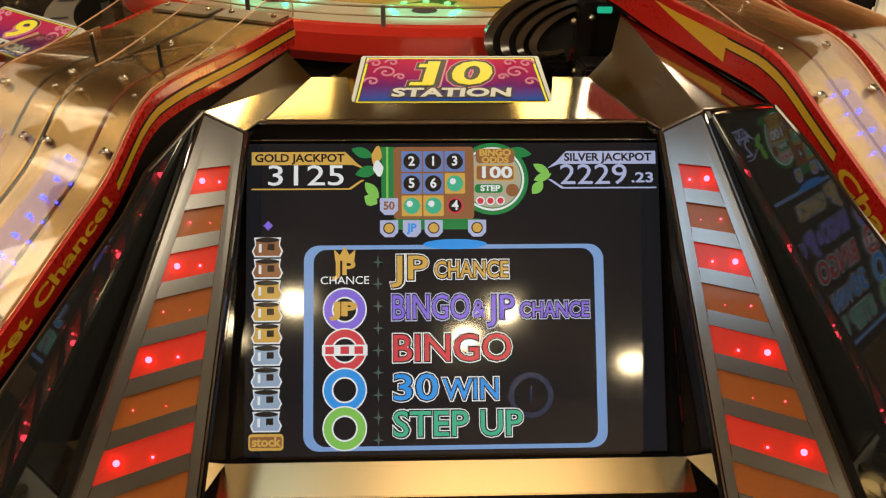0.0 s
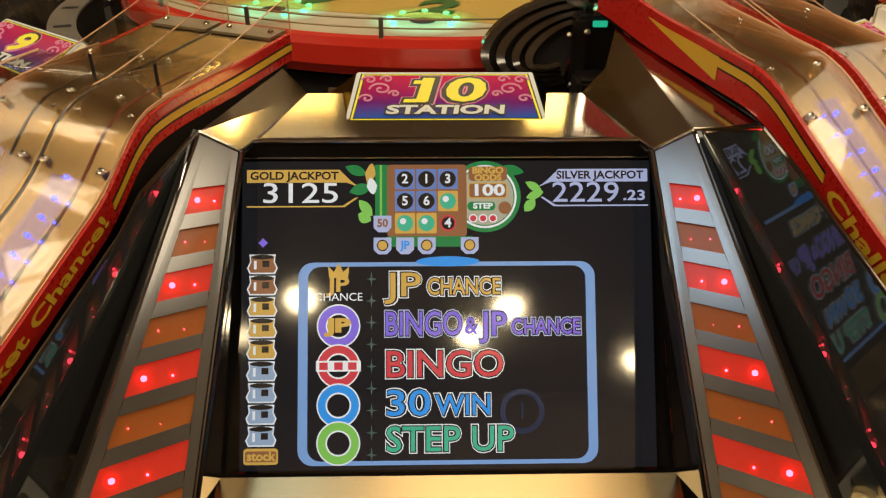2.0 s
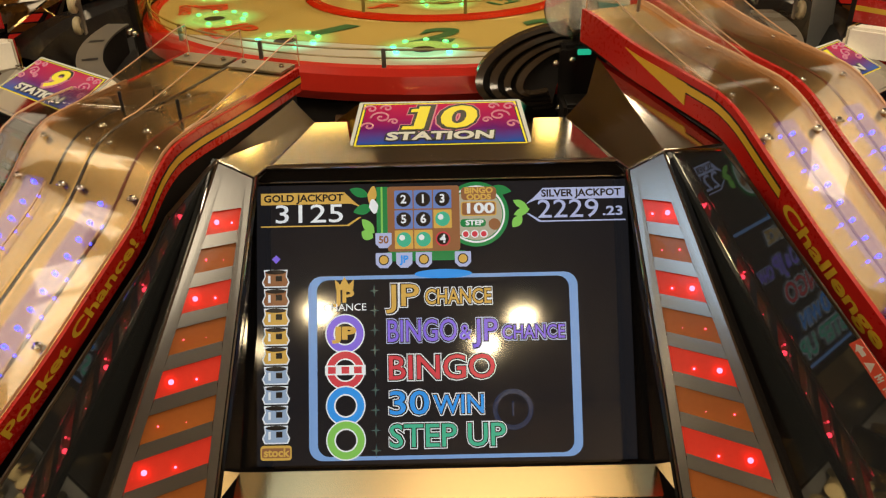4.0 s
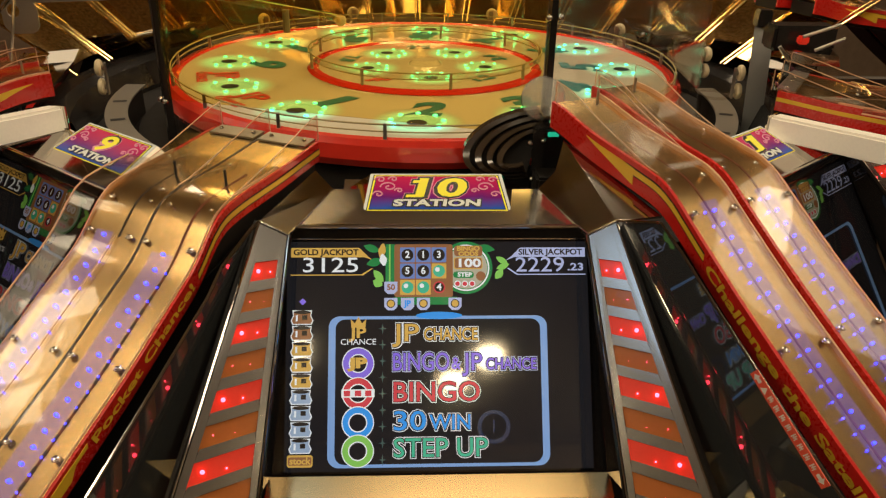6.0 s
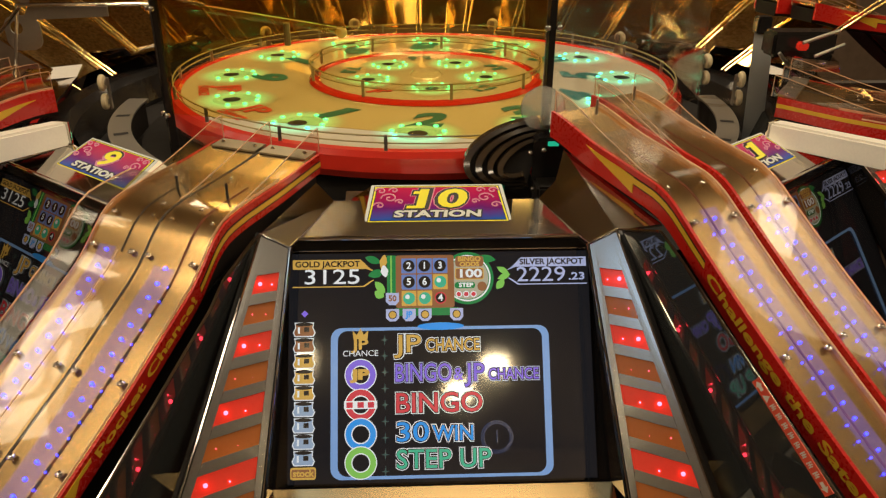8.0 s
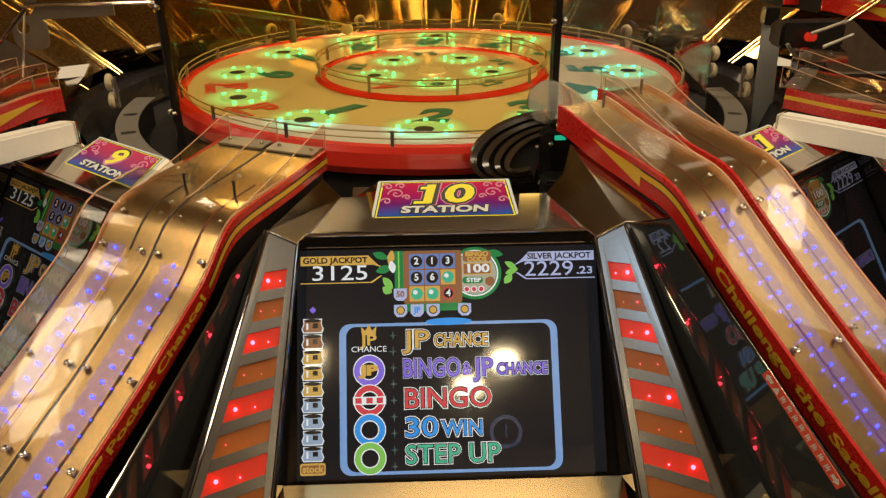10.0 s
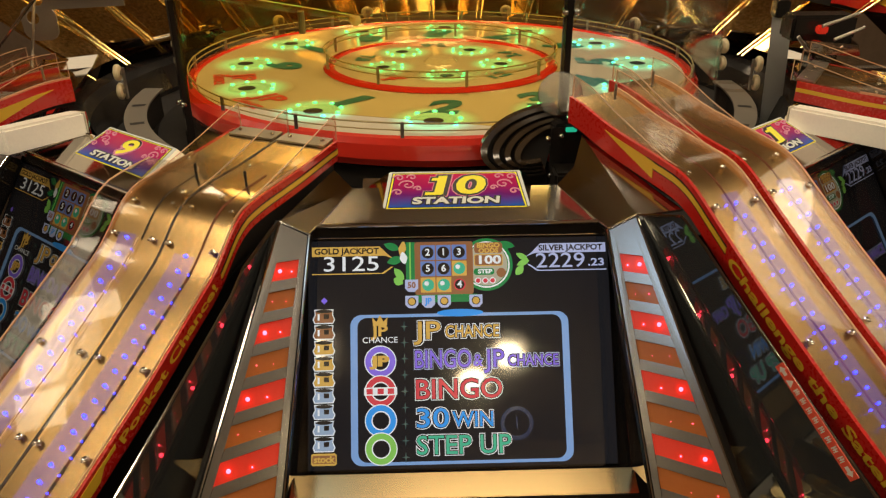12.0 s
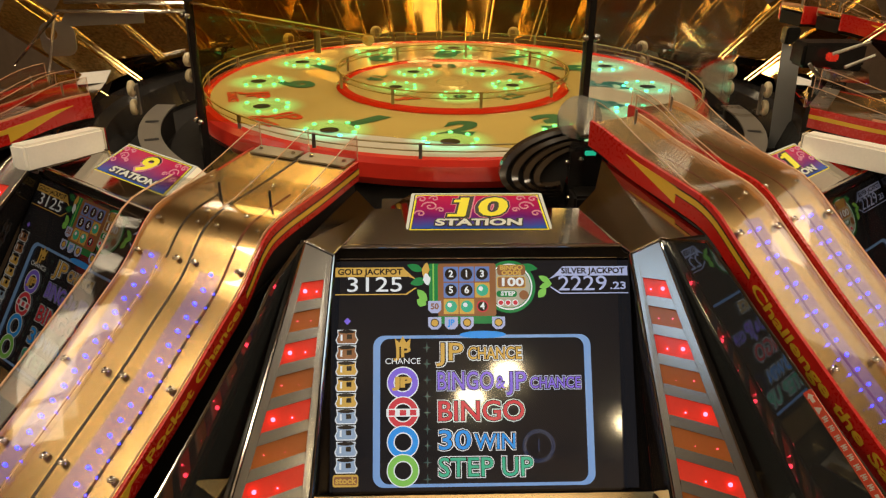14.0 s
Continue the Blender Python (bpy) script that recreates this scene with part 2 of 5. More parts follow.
# ---- the hall ----
# Assumed hall shell; wall and ceiling tones raised to warm reflections in the metal.
FLOOR = mat("dark_carpet", (0.05, 0.02, 0.02), 0.9, bump=0.4, grain=(60, 60, 60), vary=0.5)
WALLM = mat("brown_hall_wall", (0.30, 0.21, 0.14), 0.6, vary=0.35, grain=(3, 3, 3))
CEIL = mat("warm_ceiling_tone", (0.50, 0.38, 0.26), 0.7, vary=0.3, grain=(4, 4, 4))
tagged(part("floor", box((0, 1.5, -0.05), (9, 9, 0.1)), FLOOR, None), "dark red carpet floor of the game hall", "floor", kind="structure")
tagged(part("ceiling", box((0, 1.5, 2.83), (9, 9, 0.1)), CEIL, None), "warm-toned ceiling of the assumed game hall", "ceiling", kind="structure")
for nm, c, s in (("wall_north", (0, 6.05, 1.4), (9, 0.1, 2.76)), ("wall_south", (0, -3.05, 1.4), (9, 0.1, 2.76)),
                 ("wall_east", (4.55, 1.5, 1.4), (0.1, 9, 2.76)), ("wall_west", (-4.55, 1.5, 1.4), (0.1, 9, 2.76))):
    tagged(part(nm, box(c, s), WALLM, None), "brown wall of the game hall", "wall", kind="structure")

BULB = glow("warm_bulb", (1.0, 0.78, 0.45), 60)


def downlight(x, y, r=0.075):
    h = holder("ceiling_downlight", "round warm white ceiling downlight, switched on", "downlight", "downlights in the ceiling", m=Matrix.Translation((x, y, 2.70)))
    part("bulb", ball((0, 0, 0), r, 0.8, 16, 10), BULB, h, "glowing warm bulb", True)
    part("housing", lathe([(r + 0.04, 0.08), (r + 0.04, 0.0), (r + 0.02, 0.0), (r + 0.02, 0.075)], 24), GREYM, h)
    return h


for bx, by in ((0.22, -2.11), (-0.67, -1.76), (1.21, -2.41), (0.41, -1.85), (1.75, -0.55), (-1.35, -0.30)):
    downlight(bx, by)


# ---- one seat: console with display frame, side panels, bottom shelf ----
A, B, C, D, E = (0.226, 0.975, 1.018), (0.191, 0.974, 0.999), (0.182, 1.0, 1.0), (0.169, 1.106, 1.037), (0.144, 1.094, 1.014)
PI = [V(0.190, 0.974, 0.999), V(0.206, 0.738, 0.787)]      # inner edge of a side panel, top and bottom
PO = [V(0.226, 0.975, 1.018), V(0.291, 0.713, 0.810)]      # its outer edge
AL = radians(56.03)
DIS = Matrix(((1, 0, 0, 0), (0, math.cos(AL), -math.sin(AL), 0.9434), (0, math.sin(AL), math.cos(AL), 0.9), (0, 0, 0, 1)))


def at(u, v, h=0.0):
    """A place on the display: across, down from its middle line, and out of the glass."""
    return DIS @ V(u, -v, h)


def console(first):
    h = holder("game_station", "black and polished steel medal game station console", "console", "stations round the wheel", m=Matrix.Translation((0, YC, 0)))

    def loc(*pts):
        return [Vector(p) - V(0, YC, 0) for p in pts]
    cl, cr = V(-C[0], C[1], C[2]), V(*C)
    part("top_plate", slab(loc(cl, cr, E, (-E[0], E[1], E[2])), (0, 0.001, -0.004)), CHROME, h, "polished steel plate over the display")
    part("top_lip", slab(loc(cl + V(0, -0.001, 0.002), cr + V(0, -0.001, 0.002), cr + V(0.001, -0.004, -0.001), cl + V(-0.001, -0.004, -0.001)), (0, 0.004, -0.001)), CHROME, h, "bright steel lip")
    part("lip_bead", tube(loc(cl + V(0, -0.0035, 0.0005), cr + V(0, -0.0035, 0.0005)), 0.0024, 10), CHROME, h, "bright rounded steel edge", True)
    part("hood_bead", tube(loc(at(-0.196, -0.0985, 0.0015), at(0.196, -0.0985, 0.0015)), 0.0010, 8), CHROME, h, "thin steel edge", True)
    part("display_hood", slab(loc(cl + V(0, -0.003, -0.003), cr + V(0, -0.003, -0.003), at(0.196, -0.099), at(-0.196, -0.099)), (0, 0.003, 0.001)), BLACK, h, "glossy black hood under the lip")
    for sgn in (-1, 1):
        def f(p):
            return V(sgn * p[0], p[1], p[2]) - V(0, YC, 0)
        part("corner_plate", slab([f(C), f(B), f(A), f(D), f(E)], (0, 0.002, -0.004)), CHROME, h, "bevelled polished corner plate")
        part("corner_seam", tube([f(V(*C) + V(0, 0, 0.001)), f(V(*B) + V(0, -.001, 0.001)), f(V(*A) + V(0, -.001, 0.001))], 0.0016, 6), BRUSH, h)
        # side panel with parallelogram windows
        nrm = (PO[0] - PI[0]).cross(PI[1] - PI[0]).normalized()
        if nrm.z < 0:
            nrm = -nrm
        lo_i, lo_o = PI[0].lerp(PI[1], 1.12), PO[0].lerp(PO[1], 1.12)

        def pan(a, b, k=0.0):
            """a: 0 inner to 1 outer; b: 0 top to 1 bottom."""
            p = PI[0].lerp(lo_i, b).lerp(PO[0].lerp(lo_o, b), a) + nrm * k
            return f(p)
        out = f(nrm) - f(V(0, 0, 0))
        rows = [0.103 + 0.1035 * i for i in range(9)]

        def win(i, grow=0.0):
            r = rows[i]
            ia, dr = 0.235 - 0.14 * r, 0.034 + 0.042 * r
            return (ia - grow, r - grow), (1 - ia + grow, r + dr - grow), (1 - ia + grow, r + dr + 0.068 + grow), (ia - grow, r + 0.067 + grow)
        ws = [win(i) for i in range(9)]
        sp = part("side_panel", slab([pan(0, 0), pan(ws[0][0][0], 0)] + [pan(w[0][0], w[0][1]) for w in ws] + [pan(ws[8][3][0], 1.0), pan(0, 1.0)], -out * 0.006), BRUSH, h, "tapered brushed steel side panel with slanted windows")
        # Black tube added over the inner edge to hide its lamp reflection.
        part("inner_trim", tube([pan(0, 0.0, -0.003), pan(0, 1.0, -0.003)], 0.0042, 8), BLACK, sp, "black tube added to cover the inner edge", True)
        part("outer_strip", slab([pan(1, 0), pan(ws[0][1][0], 0)] + [pan(w[1][0], w[1][1]) for w in ws] + [pan(ws[8][2][0], 1.0), pan(1, 1.0)], -out * 0.006), BRUSH, sp)
        part("crossbar", slab([pan(ws[0][0][0], 0), pan(ws[0][1][0], 0), pan(*ws[0][1]), pan(*ws[0][0])], -out * 0.006), BRUSH, sp)
        for i in range(8):
            part("crossbar", slab([pan(*ws[i][3]), pan(*ws[i][2]), pan(*ws[i + 1][1]), pan(*ws[i + 1][0])], -out * 0.006), BRUSH, sp)
        for i in range(9):
            lit = i % 2 == 0
            g = win(i, 0.006)
            w = part("light_window", slab([pan(a, b, -0.003) for a, b in g], -out * 0.004), REDWIN if lit else ORANGE, sp, "lit red slanted window" if lit else "unlit amber slanted window")
            a0, b0 = ws[i][1]
            part("led", ball(pan(a0 - 0.13, b0 + 0.024, -0.001), 0.0027 if lit else 0.0006, 1, 8, 6), REDLED, w)
            part("led", ball(pan(a0 - 0.42, b0 + 0.012, -0.0015), 0.0012 if lit else 0.0004, 1, 8, 6), REDLED, w)
        # black wall between panel and sunken display
        part("inner_wall", slab([f(PI[0]), f(PI[0].lerp(PI[1], 1.0)), f(V(0.212, 0.826, 0.736)), f(at(0.196, -0.099))], (sgn * 0.004, 0, 0)), MIRROR, h, "glossy black inner wall beside the display")
        part("edge_strip", tube([pan(0, 0, 0.0005), pan(0, 1, 0.0005)], 0.0016, 6), CHROME, h)
        part("edge_strip", tube([pan(1, 0, 0.0005), pan(1, 1, 0.0005)], 0.002, 6), CHROME, h)
        part("black_gasket", tube([pan(1.05, 0, -0.002), pan(1.05, 1, -0.002)], 0.0042, 6), BLACK, h)
    part("shelf", slab(loc((-0.214, 0.827, 0.737), (0.214, 0.827, 0.737), (0.216, 0.799, 0.721), (-0.216, 0.799, 0.721)), (0, 0.002, -0.005), 0.001), STEEL, h, "warm brushed steel shelf below the display")
    part("shelf_lip", slab(loc((-0.218, 0.798, 0.719), (0.218, 0.798, 0.719), (0.218, 0.784, 0.645), (-0.218, 0.784, 0.645)), (0, 0.004, 0)), BLACK, h, "black front face below the shelf")
    part("cabinet", box((0, 1.06 - YC, 0.36), (0.42, 0.5, 0.70)), DARK, h, "dark cabinet body")
    # monitor bezel
    bm = bmesh.new()
    q = loc(at(-0.216, -0.105, -0.004), at(0.216, -0.105, -0.004), at(0.216, 0.206, -0.004), at(-0.216, 0.206, -0.004))
    add_slab(bm, q, (0, 0.006, -0.006))
    part("display_bezel", bm, MIRROR, h, "glossy black display bezel")
    return h


stations = [console(True)]
for k in (-2, -1, 1, 2, 3, -3):
    c = copy_thing(stations[0], Matrix.Translation((0, YC, 0)) @ Matrix.Rotation(radians(PHI * k), 4, "Z"))
    stations.append(c)


# ---- picture on the display ----
SCREEN = mat("display_glass", (0.010, 0.010, 0.012), 0.07, 0, vary=0.05, coat=1.0, emit=(0.05, 0.052, 0.065), power=0.16)


def ink(name, c, p=1.0):
    return glow(name, c, p * 0.72)


I_GOLD, I_PALE, I_BLUE, I_SILV = ink("ink_gold", (0.62, 0.38, 0.08)), ink("ink_pale", (0.78, 0.82, 0.85)), ink("ink_blue", (0.03, 0.30, 0.85)), ink("ink_silver", (0.42, 0.47, 0.72))
I_DARK, I_GREEN, I_LIME, I_RED = ink("ink_dark", (0.02, 0.015, 0.012)), ink("ink_green", (0.02, 0.22, 0.06)), ink("ink_lime", (0.22, 0.55, 0.10)), ink("ink_red", (0.62, 0.05, 0.07))
I_VIO, I_BROWN, I_FRAME, I_MINT = ink("ink_violet", (0.22, 0.14, 0.75)), ink("ink_brown", (0.28, 0.12, 0.05)), ink("ink_frame_blue", (0.20, 0.36, 0.68)), ink("ink_mint", (0.06, 0.45, 0.28))
I_WHITE, I_GHOST, I_CELL = ink("ink_white", (0.85, 0.85, 0.85)), ink("ink_ghost", (0.01, 0.02, 0.06)), ink("ink_cell", (0.14, 0.22, 0.50))


def plane_pose(u, v, h=0.0008):
    return Matrix.Translation((u, -v, h))


def disc_bm(r0, r1, n=32, k=1.0):
    bm = bmesh.new()
    a = [bm.verts.new((r1 * math.cos(i * math.tau / n), k * r1 * math.sin(i * math.tau / n), 0)) for i in range(n)]
    if r0 <= 0:
        bm.faces.new(a)
        return bm
    b = [bm.verts.new((r0 * math.cos(i * math.tau / n), k * r0 * math.sin(i * math.tau / n), 0)) for i in range(n)]
    for i in range(n):
        j = (i + 1) % n
        bm.faces.new((a[i], a[j], b[j], b[i]))
    return bm


def poly_bm(pts):
    bm = bmesh.new()
    bm.faces.new([bm.verts.new((x, -y, 0)) for x, y in pts])
    return bm


def rrect(x0, y0, x1, y1, r, n=6):
    out = []
    for cx, cy, a0 in ((x1 - r, y0 + r, -90), (x1 - r, y1 - r, 0), (x0 + r, y1 - r, 90), (x0 + r, y0 + r, 180)):
        for i in range(n + 1):
            a = radians(a0 + 90 * i / n)
            out.append((cx + r * math.cos(a), cy + r * math.sin(a)))
    return out


def display():
    h = holder("display_screen", "lit flat display showing a bingo game menu", "screen", m=DIS @ Matrix.Translation((0, 0, 0.001)))
    part("glass", slab([(-0.1955, -0.196, 0), (0.1955, -0.196, 0), (0.1955, 0.095, 0), (-0.1955, 0.095, 0)], (0, 0, -0.002)), SCREEN, h, "dark glossy display glass")
    L = [0.0008]

    def shape(name, bm, m, u=0, v=0):
        L[0] += 0.000004
        o = part(name, bm, m, h)
        o.matrix_local = plane_pose(u, v, L[0])
        return o

    def word(body, size, m, u, v, width=0, align="CENTER", bold=0.0, rim=None, rimw=0.0012):
        if rim:
            L[0] += 0.000004
            letters("lettering_rim", body, size, rim, h, plane_pose(u, v, L[0]), width + 0.003, 0, align, bold + rimw + 0.0009)
            L[0] += 0.000004
            letters("lettering_line", body, size, I_DARK, h, plane_pose(u, v, L[0]), width + 0.0015, 0, align, bold + rimw)
        L[0] += 0.000004
        return letters("lettering", body, size, m, h, plane_pose(u, v, L[0]), width, 0, align, bold)
    # jackpots
    shape("gold_banner", poly_bm([(-0.191, -0.0869), (-0.103, -0.0869), (-0.092, -0.076), (-0.084, -0.070), (-0.096, -0.0745), (-0.191, -0.0745)]), I_GOLD)
    word("GOLD JACKPOT", 0.0105, I_DARK, -0.146, -0.0808, 0.084, bold=0.0003)
    word("3125", 0.0275, I_PALE, -0.140, -0.0635, 0.071, bold=0.0001)
    shape("gold_rule", poly_bm([(-0.191, -0.0522), (-0.100, -0.0522), (-0.088, -0.060), (-0.085, -0.060), (-0.098, -0.0508), (-0.191, -0.0508)]), I_GOLD)
    shape("silver_banner", poly_bm([(0.193, -0.0869), (0.107, -0.0869), (0.096, -0.076), (0.088, -0.070), (0.100, -0.0745), (0.193, -0.0745)]), I_SILV)
    word("SILVER JACKPOT", 0.0105, I_DARK, 0.147, -0.0808, 0.084, bold=0.0003)
    word("2229", 0.0275, I_SILV, 0.133, -0.0635, 0.064, bold=0.0001)
    word(".23", 0.0135, I_SILV, 0.180, -0.0608, 0.021, bold=0.0003)
    shape("silver_rule", poly_bm([(0.193, -0.0522), (0.104, -0.0522), (0.092, -0.060), (0.089, -0.060), (0.102, -0.0508), (0.193, -0.0508)]), I_SILV)
    # leafy frame, bingo card and odds dial
    shape("green_column", poly_bm([(-0.069, -0.0915), (-0.057, -0.0915), (-0.057, -0.028), (-0.069, -0.034)]), I_GREEN)
    shape("green_stripe", poly_bm([(-0.0645, -0.0915), (-0.0625, -0.0915), (-0.0625, -0.030), (-0.0645, -0.030)]), I_LIME)
    for cx, cy, rx, ry, an, m in ((-0.087, -0.086, 0.011, 0.005, 20, I_GREEN), (-0.083, -0.068, 0.011, 0.0055, -15, I_GREEN), (-0.078, -0.050, 0.010, 0.005, 50, I_LIME),
                                  (-0.0735, -0.083, 0.005, 0.010, 10, I_GOLD), (-0.072, -0.071, 0.005, 0.008, -10, I_PALE), (0.083, -0.070, 0.009, 0.004, 30, I_LIME),
                                  (0.084, -0.062, 0.009, 0.004, -20, I_LIME), (0.079, -0.052, 0.008, 0.005, -50, I_LIME), (0.062, -0.086, 0.012, 0.005, 10, I_GREEN), (-0.079, -0.041, 0.007, 0.006, 30, I_LIME)):
        c, s = math.cos(radians(an)), math.sin(radians(an))
        pts = [(cx + rx * math.cos(a) * c - ry * math.sin(a) * abs(math.sin(a)) * s, cy + rx * math.cos(a) * s + ry * math.sin(a) * abs(math.sin(a)) * c) for a in [k * math.tau / 20 for k in range(20)]]
        shape("leaf", poly_bm(pts), m)
    shape("dial_rim", disc_bm(0, 0.0345, 40), I_GREEN, 0.036, -0.0605)
    shape("dial_ring", disc_bm(0.0285, 0.0305, 40), I_PALE, 0.036, -0.0605)
    shape("dial_face", disc_bm(0, 0.0275, 40), ink("ink_dial", (0.42, 0.40, 0.30)), 0.036, -0.0605)
    shape("card_frame", poly_bm(rrect(-0.0575, -0.0915, 0.0185, -0.0225, 0.003)), I_BROWN)
    shape("card_foot", poly_bm([(-0.058, -0.0225), (0.024, -0.0225), (0.024, -0.0125), (-0.058, -0.0125)]), I_GREEN)
    for r in range(3):
        for c in range(3):
            u, v = -0.0405 + 0.0205 * c, -0.0775 + 0.0212 * r
            hit = (r, c) in ((1, 2), (2, 0), (2, 1))
            red = (r, c) == (2, 2)
            shape("cell", poly_bm(rrect(-0.0096, -0.0098, 0.0096, 0.0098, 0.001)), I_GOLD if hit else (I_BROWN if red else I_CELL), u, v)
            shape("ball_spot", disc_bm(0, 0.0078, 24), I_MINT if hit else (I_RED if red else I_DARK), u, v)
            if red:
                shape("ball_face", disc_bm(0, 0.0062, 24), I_DARK, u, v)
            if not hit:
                word(((("2", "1", "3"), ("5", "6", ""), ("", "", "4"))[r][c]), 0.0125, I_PALE, u, v, bold=0.0003)
            else:
                shape("shine", disc_bm(0, 0.003, 16), I_PALE, u - 0.002, v - 0.002)
    shape("odds_plate", poly_bm(rrect(0.0205, -0.0895, 0.0575, -0.0755, 0.004)), I_BROWN)
    word("BINGO", 0.0085, I_GOLD, 0.039, -0.0855, 0.030, bold=0.0004)
    word("ODDS", 0.0080, I_GOLD, 0.039, -0.0785, 0.026, bold=0.0004)
    shape("number_plate", poly_bm(rrect(0.020, -0.0740, 0.0575, -0.0585, 0.003)), I_GOLD)
    shape("number_plate_face", poly_bm(rrect(0.0212, -0.0728, 0.0563, -0.0597, 0.002)), I_BROWN)
    word("100", 0.0150, I_PALE, 0.039, -0.0662, 0.029, bold=0.0005)
    shape("step_plate", poly_bm(rrect(0.019, -0.0555, 0.046, -0.0470, 0.004)), I_GREEN)
    word("STEP", 0.0075, I_PALE, 0.034, -0.0513, 0.019, bold=0.0003)
    shape("knob", disc_bm(0, 0.0062, 20), I_BROWN, 0.055, -0.0495)
    for i in range(3):
        shape("pip", disc_bm(0, 0.0042, 16), I_PALE, 0.0245 + 0.0095 * i, -0.0395)
        shape("pip_face", disc_bm(0, 0.003, 16), I_RED, 0.0245 + 0.0095 * i, -0.0395)
    hexa = [(-0.0085, -0.0075), (0.0085, -0.0075), (0.0085, 0.004), (0.004, 0.0085), (-0.004, 0.0085), (-0.0085, 0.004)]
    for u, v, w in ((-0.062, -0.035, "50"), (-0.062, -0.0140, ""), (-0.0405, -0.0140, "JP"), (-0.0200, -0.0140, ""), (0.0210, -0.0140, "")):
        shape("tag", poly_bm(hexa), I_SILV, u, v)
        if w:
            word(w, 0.0105, I_BROWN if w == "50" else I_BLUE, u, v, bold=0.0004)
        else:
            shape("tag_ball", disc_bm(0, 0.0055, 20), I_DARK, u, v)
            shape("tag_ball", disc_bm(0, 0.0044, 20), I_GOLD, u, v)
    # stock of mugs
    shape("pointer", poly_bm([(0, -0.0045), (0.0045, 0), (0, 0.0045), (-0.0045, 0)]), I_VIO, -0.175, -0.017)
    for i in range(9):
        tone = I_BROWN if i < 2 else (I_GOLD if i < 5 else ink("ink_steel", (0.30, 0.40, 0.55)) if i == 5 else bpy.data.materials["ink_steel"])
        v = 0.0030 + 0.0201 * i
        shape("mug_outline", poly_bm([(-0.0125, -0.009), (0.0125, -0.009), (0.0115, -0.002), (0.0145, 0.004), (0.012, 0.0095), (-0.012, 0.0095), (-0.0145, 0.004), (-0.0115, -0.002)]), I_PALE, -0.1755, v)
        shape("mug", poly_bm([(-0.0112, -0.0075), (0.0112, -0.0075), (0.0105, -0.002), (0.0130, 0.004), (0.011, 0.0082), (-0.011, 0.0082), (-0.0130, 0.004), (-0.0105, -0.002)]), tone, -0.1755, v)
        shape("mug_rim", disc_bm(0, 0.0108, 20, 0.22), I_DARK, -0.1755, v - 0.0066)
        shape("mug_shine", poly_bm([(-0.008, -0.003), (-0.0055, -0.003), (-0.0055, 0.005), (-0.008, 0.005)]), I_PALE, -0.1755, v)
        shape("mug_shade", poly_bm([(0.000, -0.003), (0.0065, -0.003), (0.0065, 0.003), (0.000, 0.003)]), I_DARK, -0.1755, v)
    shape("stock_plate", poly_bm(rrect(-0.0160, -0.0075, 0.0160, 0.0075, 0.003)), I_GOLD, -0.1755, 0.1825)
    shape("stock_face", poly_bm(rrect(-0.0145, -0.0050, 0.0145, 0.0050, 0.002)), I_BROWN, -0.1755, 0.1825)
    word("stock", 0.0115, I_GOLD, -0.1755, 0.1825, 0.027, bold=0.0004)
    # menu box
    outer, inner = rrect(-0.1415, 0.0020, 0.1400, 0.1915, 0.014), rrect(-0.1325, 0.0060, 0.1310, 0.1875, 0.012)
    bm = bmesh.new()
    a = [bm.verts.new((x, -y, 0)) for x, y in outer]
    b = [bm.verts.new((x, -y, 0)) for x, y in inner]
    for i in range(len(a)):
        j = (i + 1) % len(a)
        bm.faces.new((a[i], a[j], b[j], b[i]))
    shape("menu_frame", bm, I_FRAME)
    shape("menu_arc", disc_bm(0.0, 0.030, 32, 0.16), I_BLUE, 0.0, 0.0015)
    for i in range(9):
        shape("sparkle", poly_bm([(0, -0.0075), (0.001, -0.001), (0.0055, 0), (0.001, 0.001), (0, 0.0075), (-0.001, 0.001), (-0.0055, 0), (-0.001, -0.001)]), ink("ink_sparkle", (0.06, 0.10, 0.09)) if i == 0 else bpy.data.materials["ink_sparkle"], -0.0725, 0.018 + 0.0205 * i)
    shape("ghost_ring", disc_bm(0.016, 0.021, 40), I_GHOST, 0.069, 0.1430)
    word("1", 0.022, I_GHOST, 0.069, 0.1430)
    for body, u0, w, v, size, m in (("JP", -0.0600, 0.037, 0.0245, 0.032, I_GOLD), ("CHANCE", -0.0205, 0.071, 0.0262, 0.022, I_GOLD), ("BINGO", -0.0605, 0.074, 0.0615, 0.032, I_VIO),
                                    ("&", 0.0145, 0.014, 0.0635, 0.022, I_VIO), ("JP", 0.0295, 0.028, 0.0620, 0.032, I_VIO), ("CHANCE", 0.0590, 0.067, 0.0645, 0.020, I_VIO), ("BINGO", -0.0600, 0.112, 0.0995, 0.035, I_RED),
                                    ("30", -0.0600, 0.043, 0.1355, 0.034, I_BLUE), ("WIN", -0.0130, 0.054, 0.1375, 0.027, I_BLUE), ("STEP", -0.0600, 0.071, 0.1690, 0.033, I_MINT), ("UP", 0.0200, 0.041, 0.1690, 0.033, I_MINT)):
        word(body, size, m, u0 + w / 2, v, w - 0.002, bold=0.0003, rim=I_SILV if m is I_VIO else I_PALE, rimw=0.0011)
    shape("crown", poly_bm([(-0.009, 0.006), (-0.010, -0.005), (-0.0045, 0.0005), (0, -0.008), (0.0045, 0.0005), (0.010, -0.005), (0.009, 0.006)]), I_GOLD, -0.1035, 0.0105)
    word("JP", 0.019, I_GOLD, -0.1035, 0.0235, 0.022, bold=0.0006)
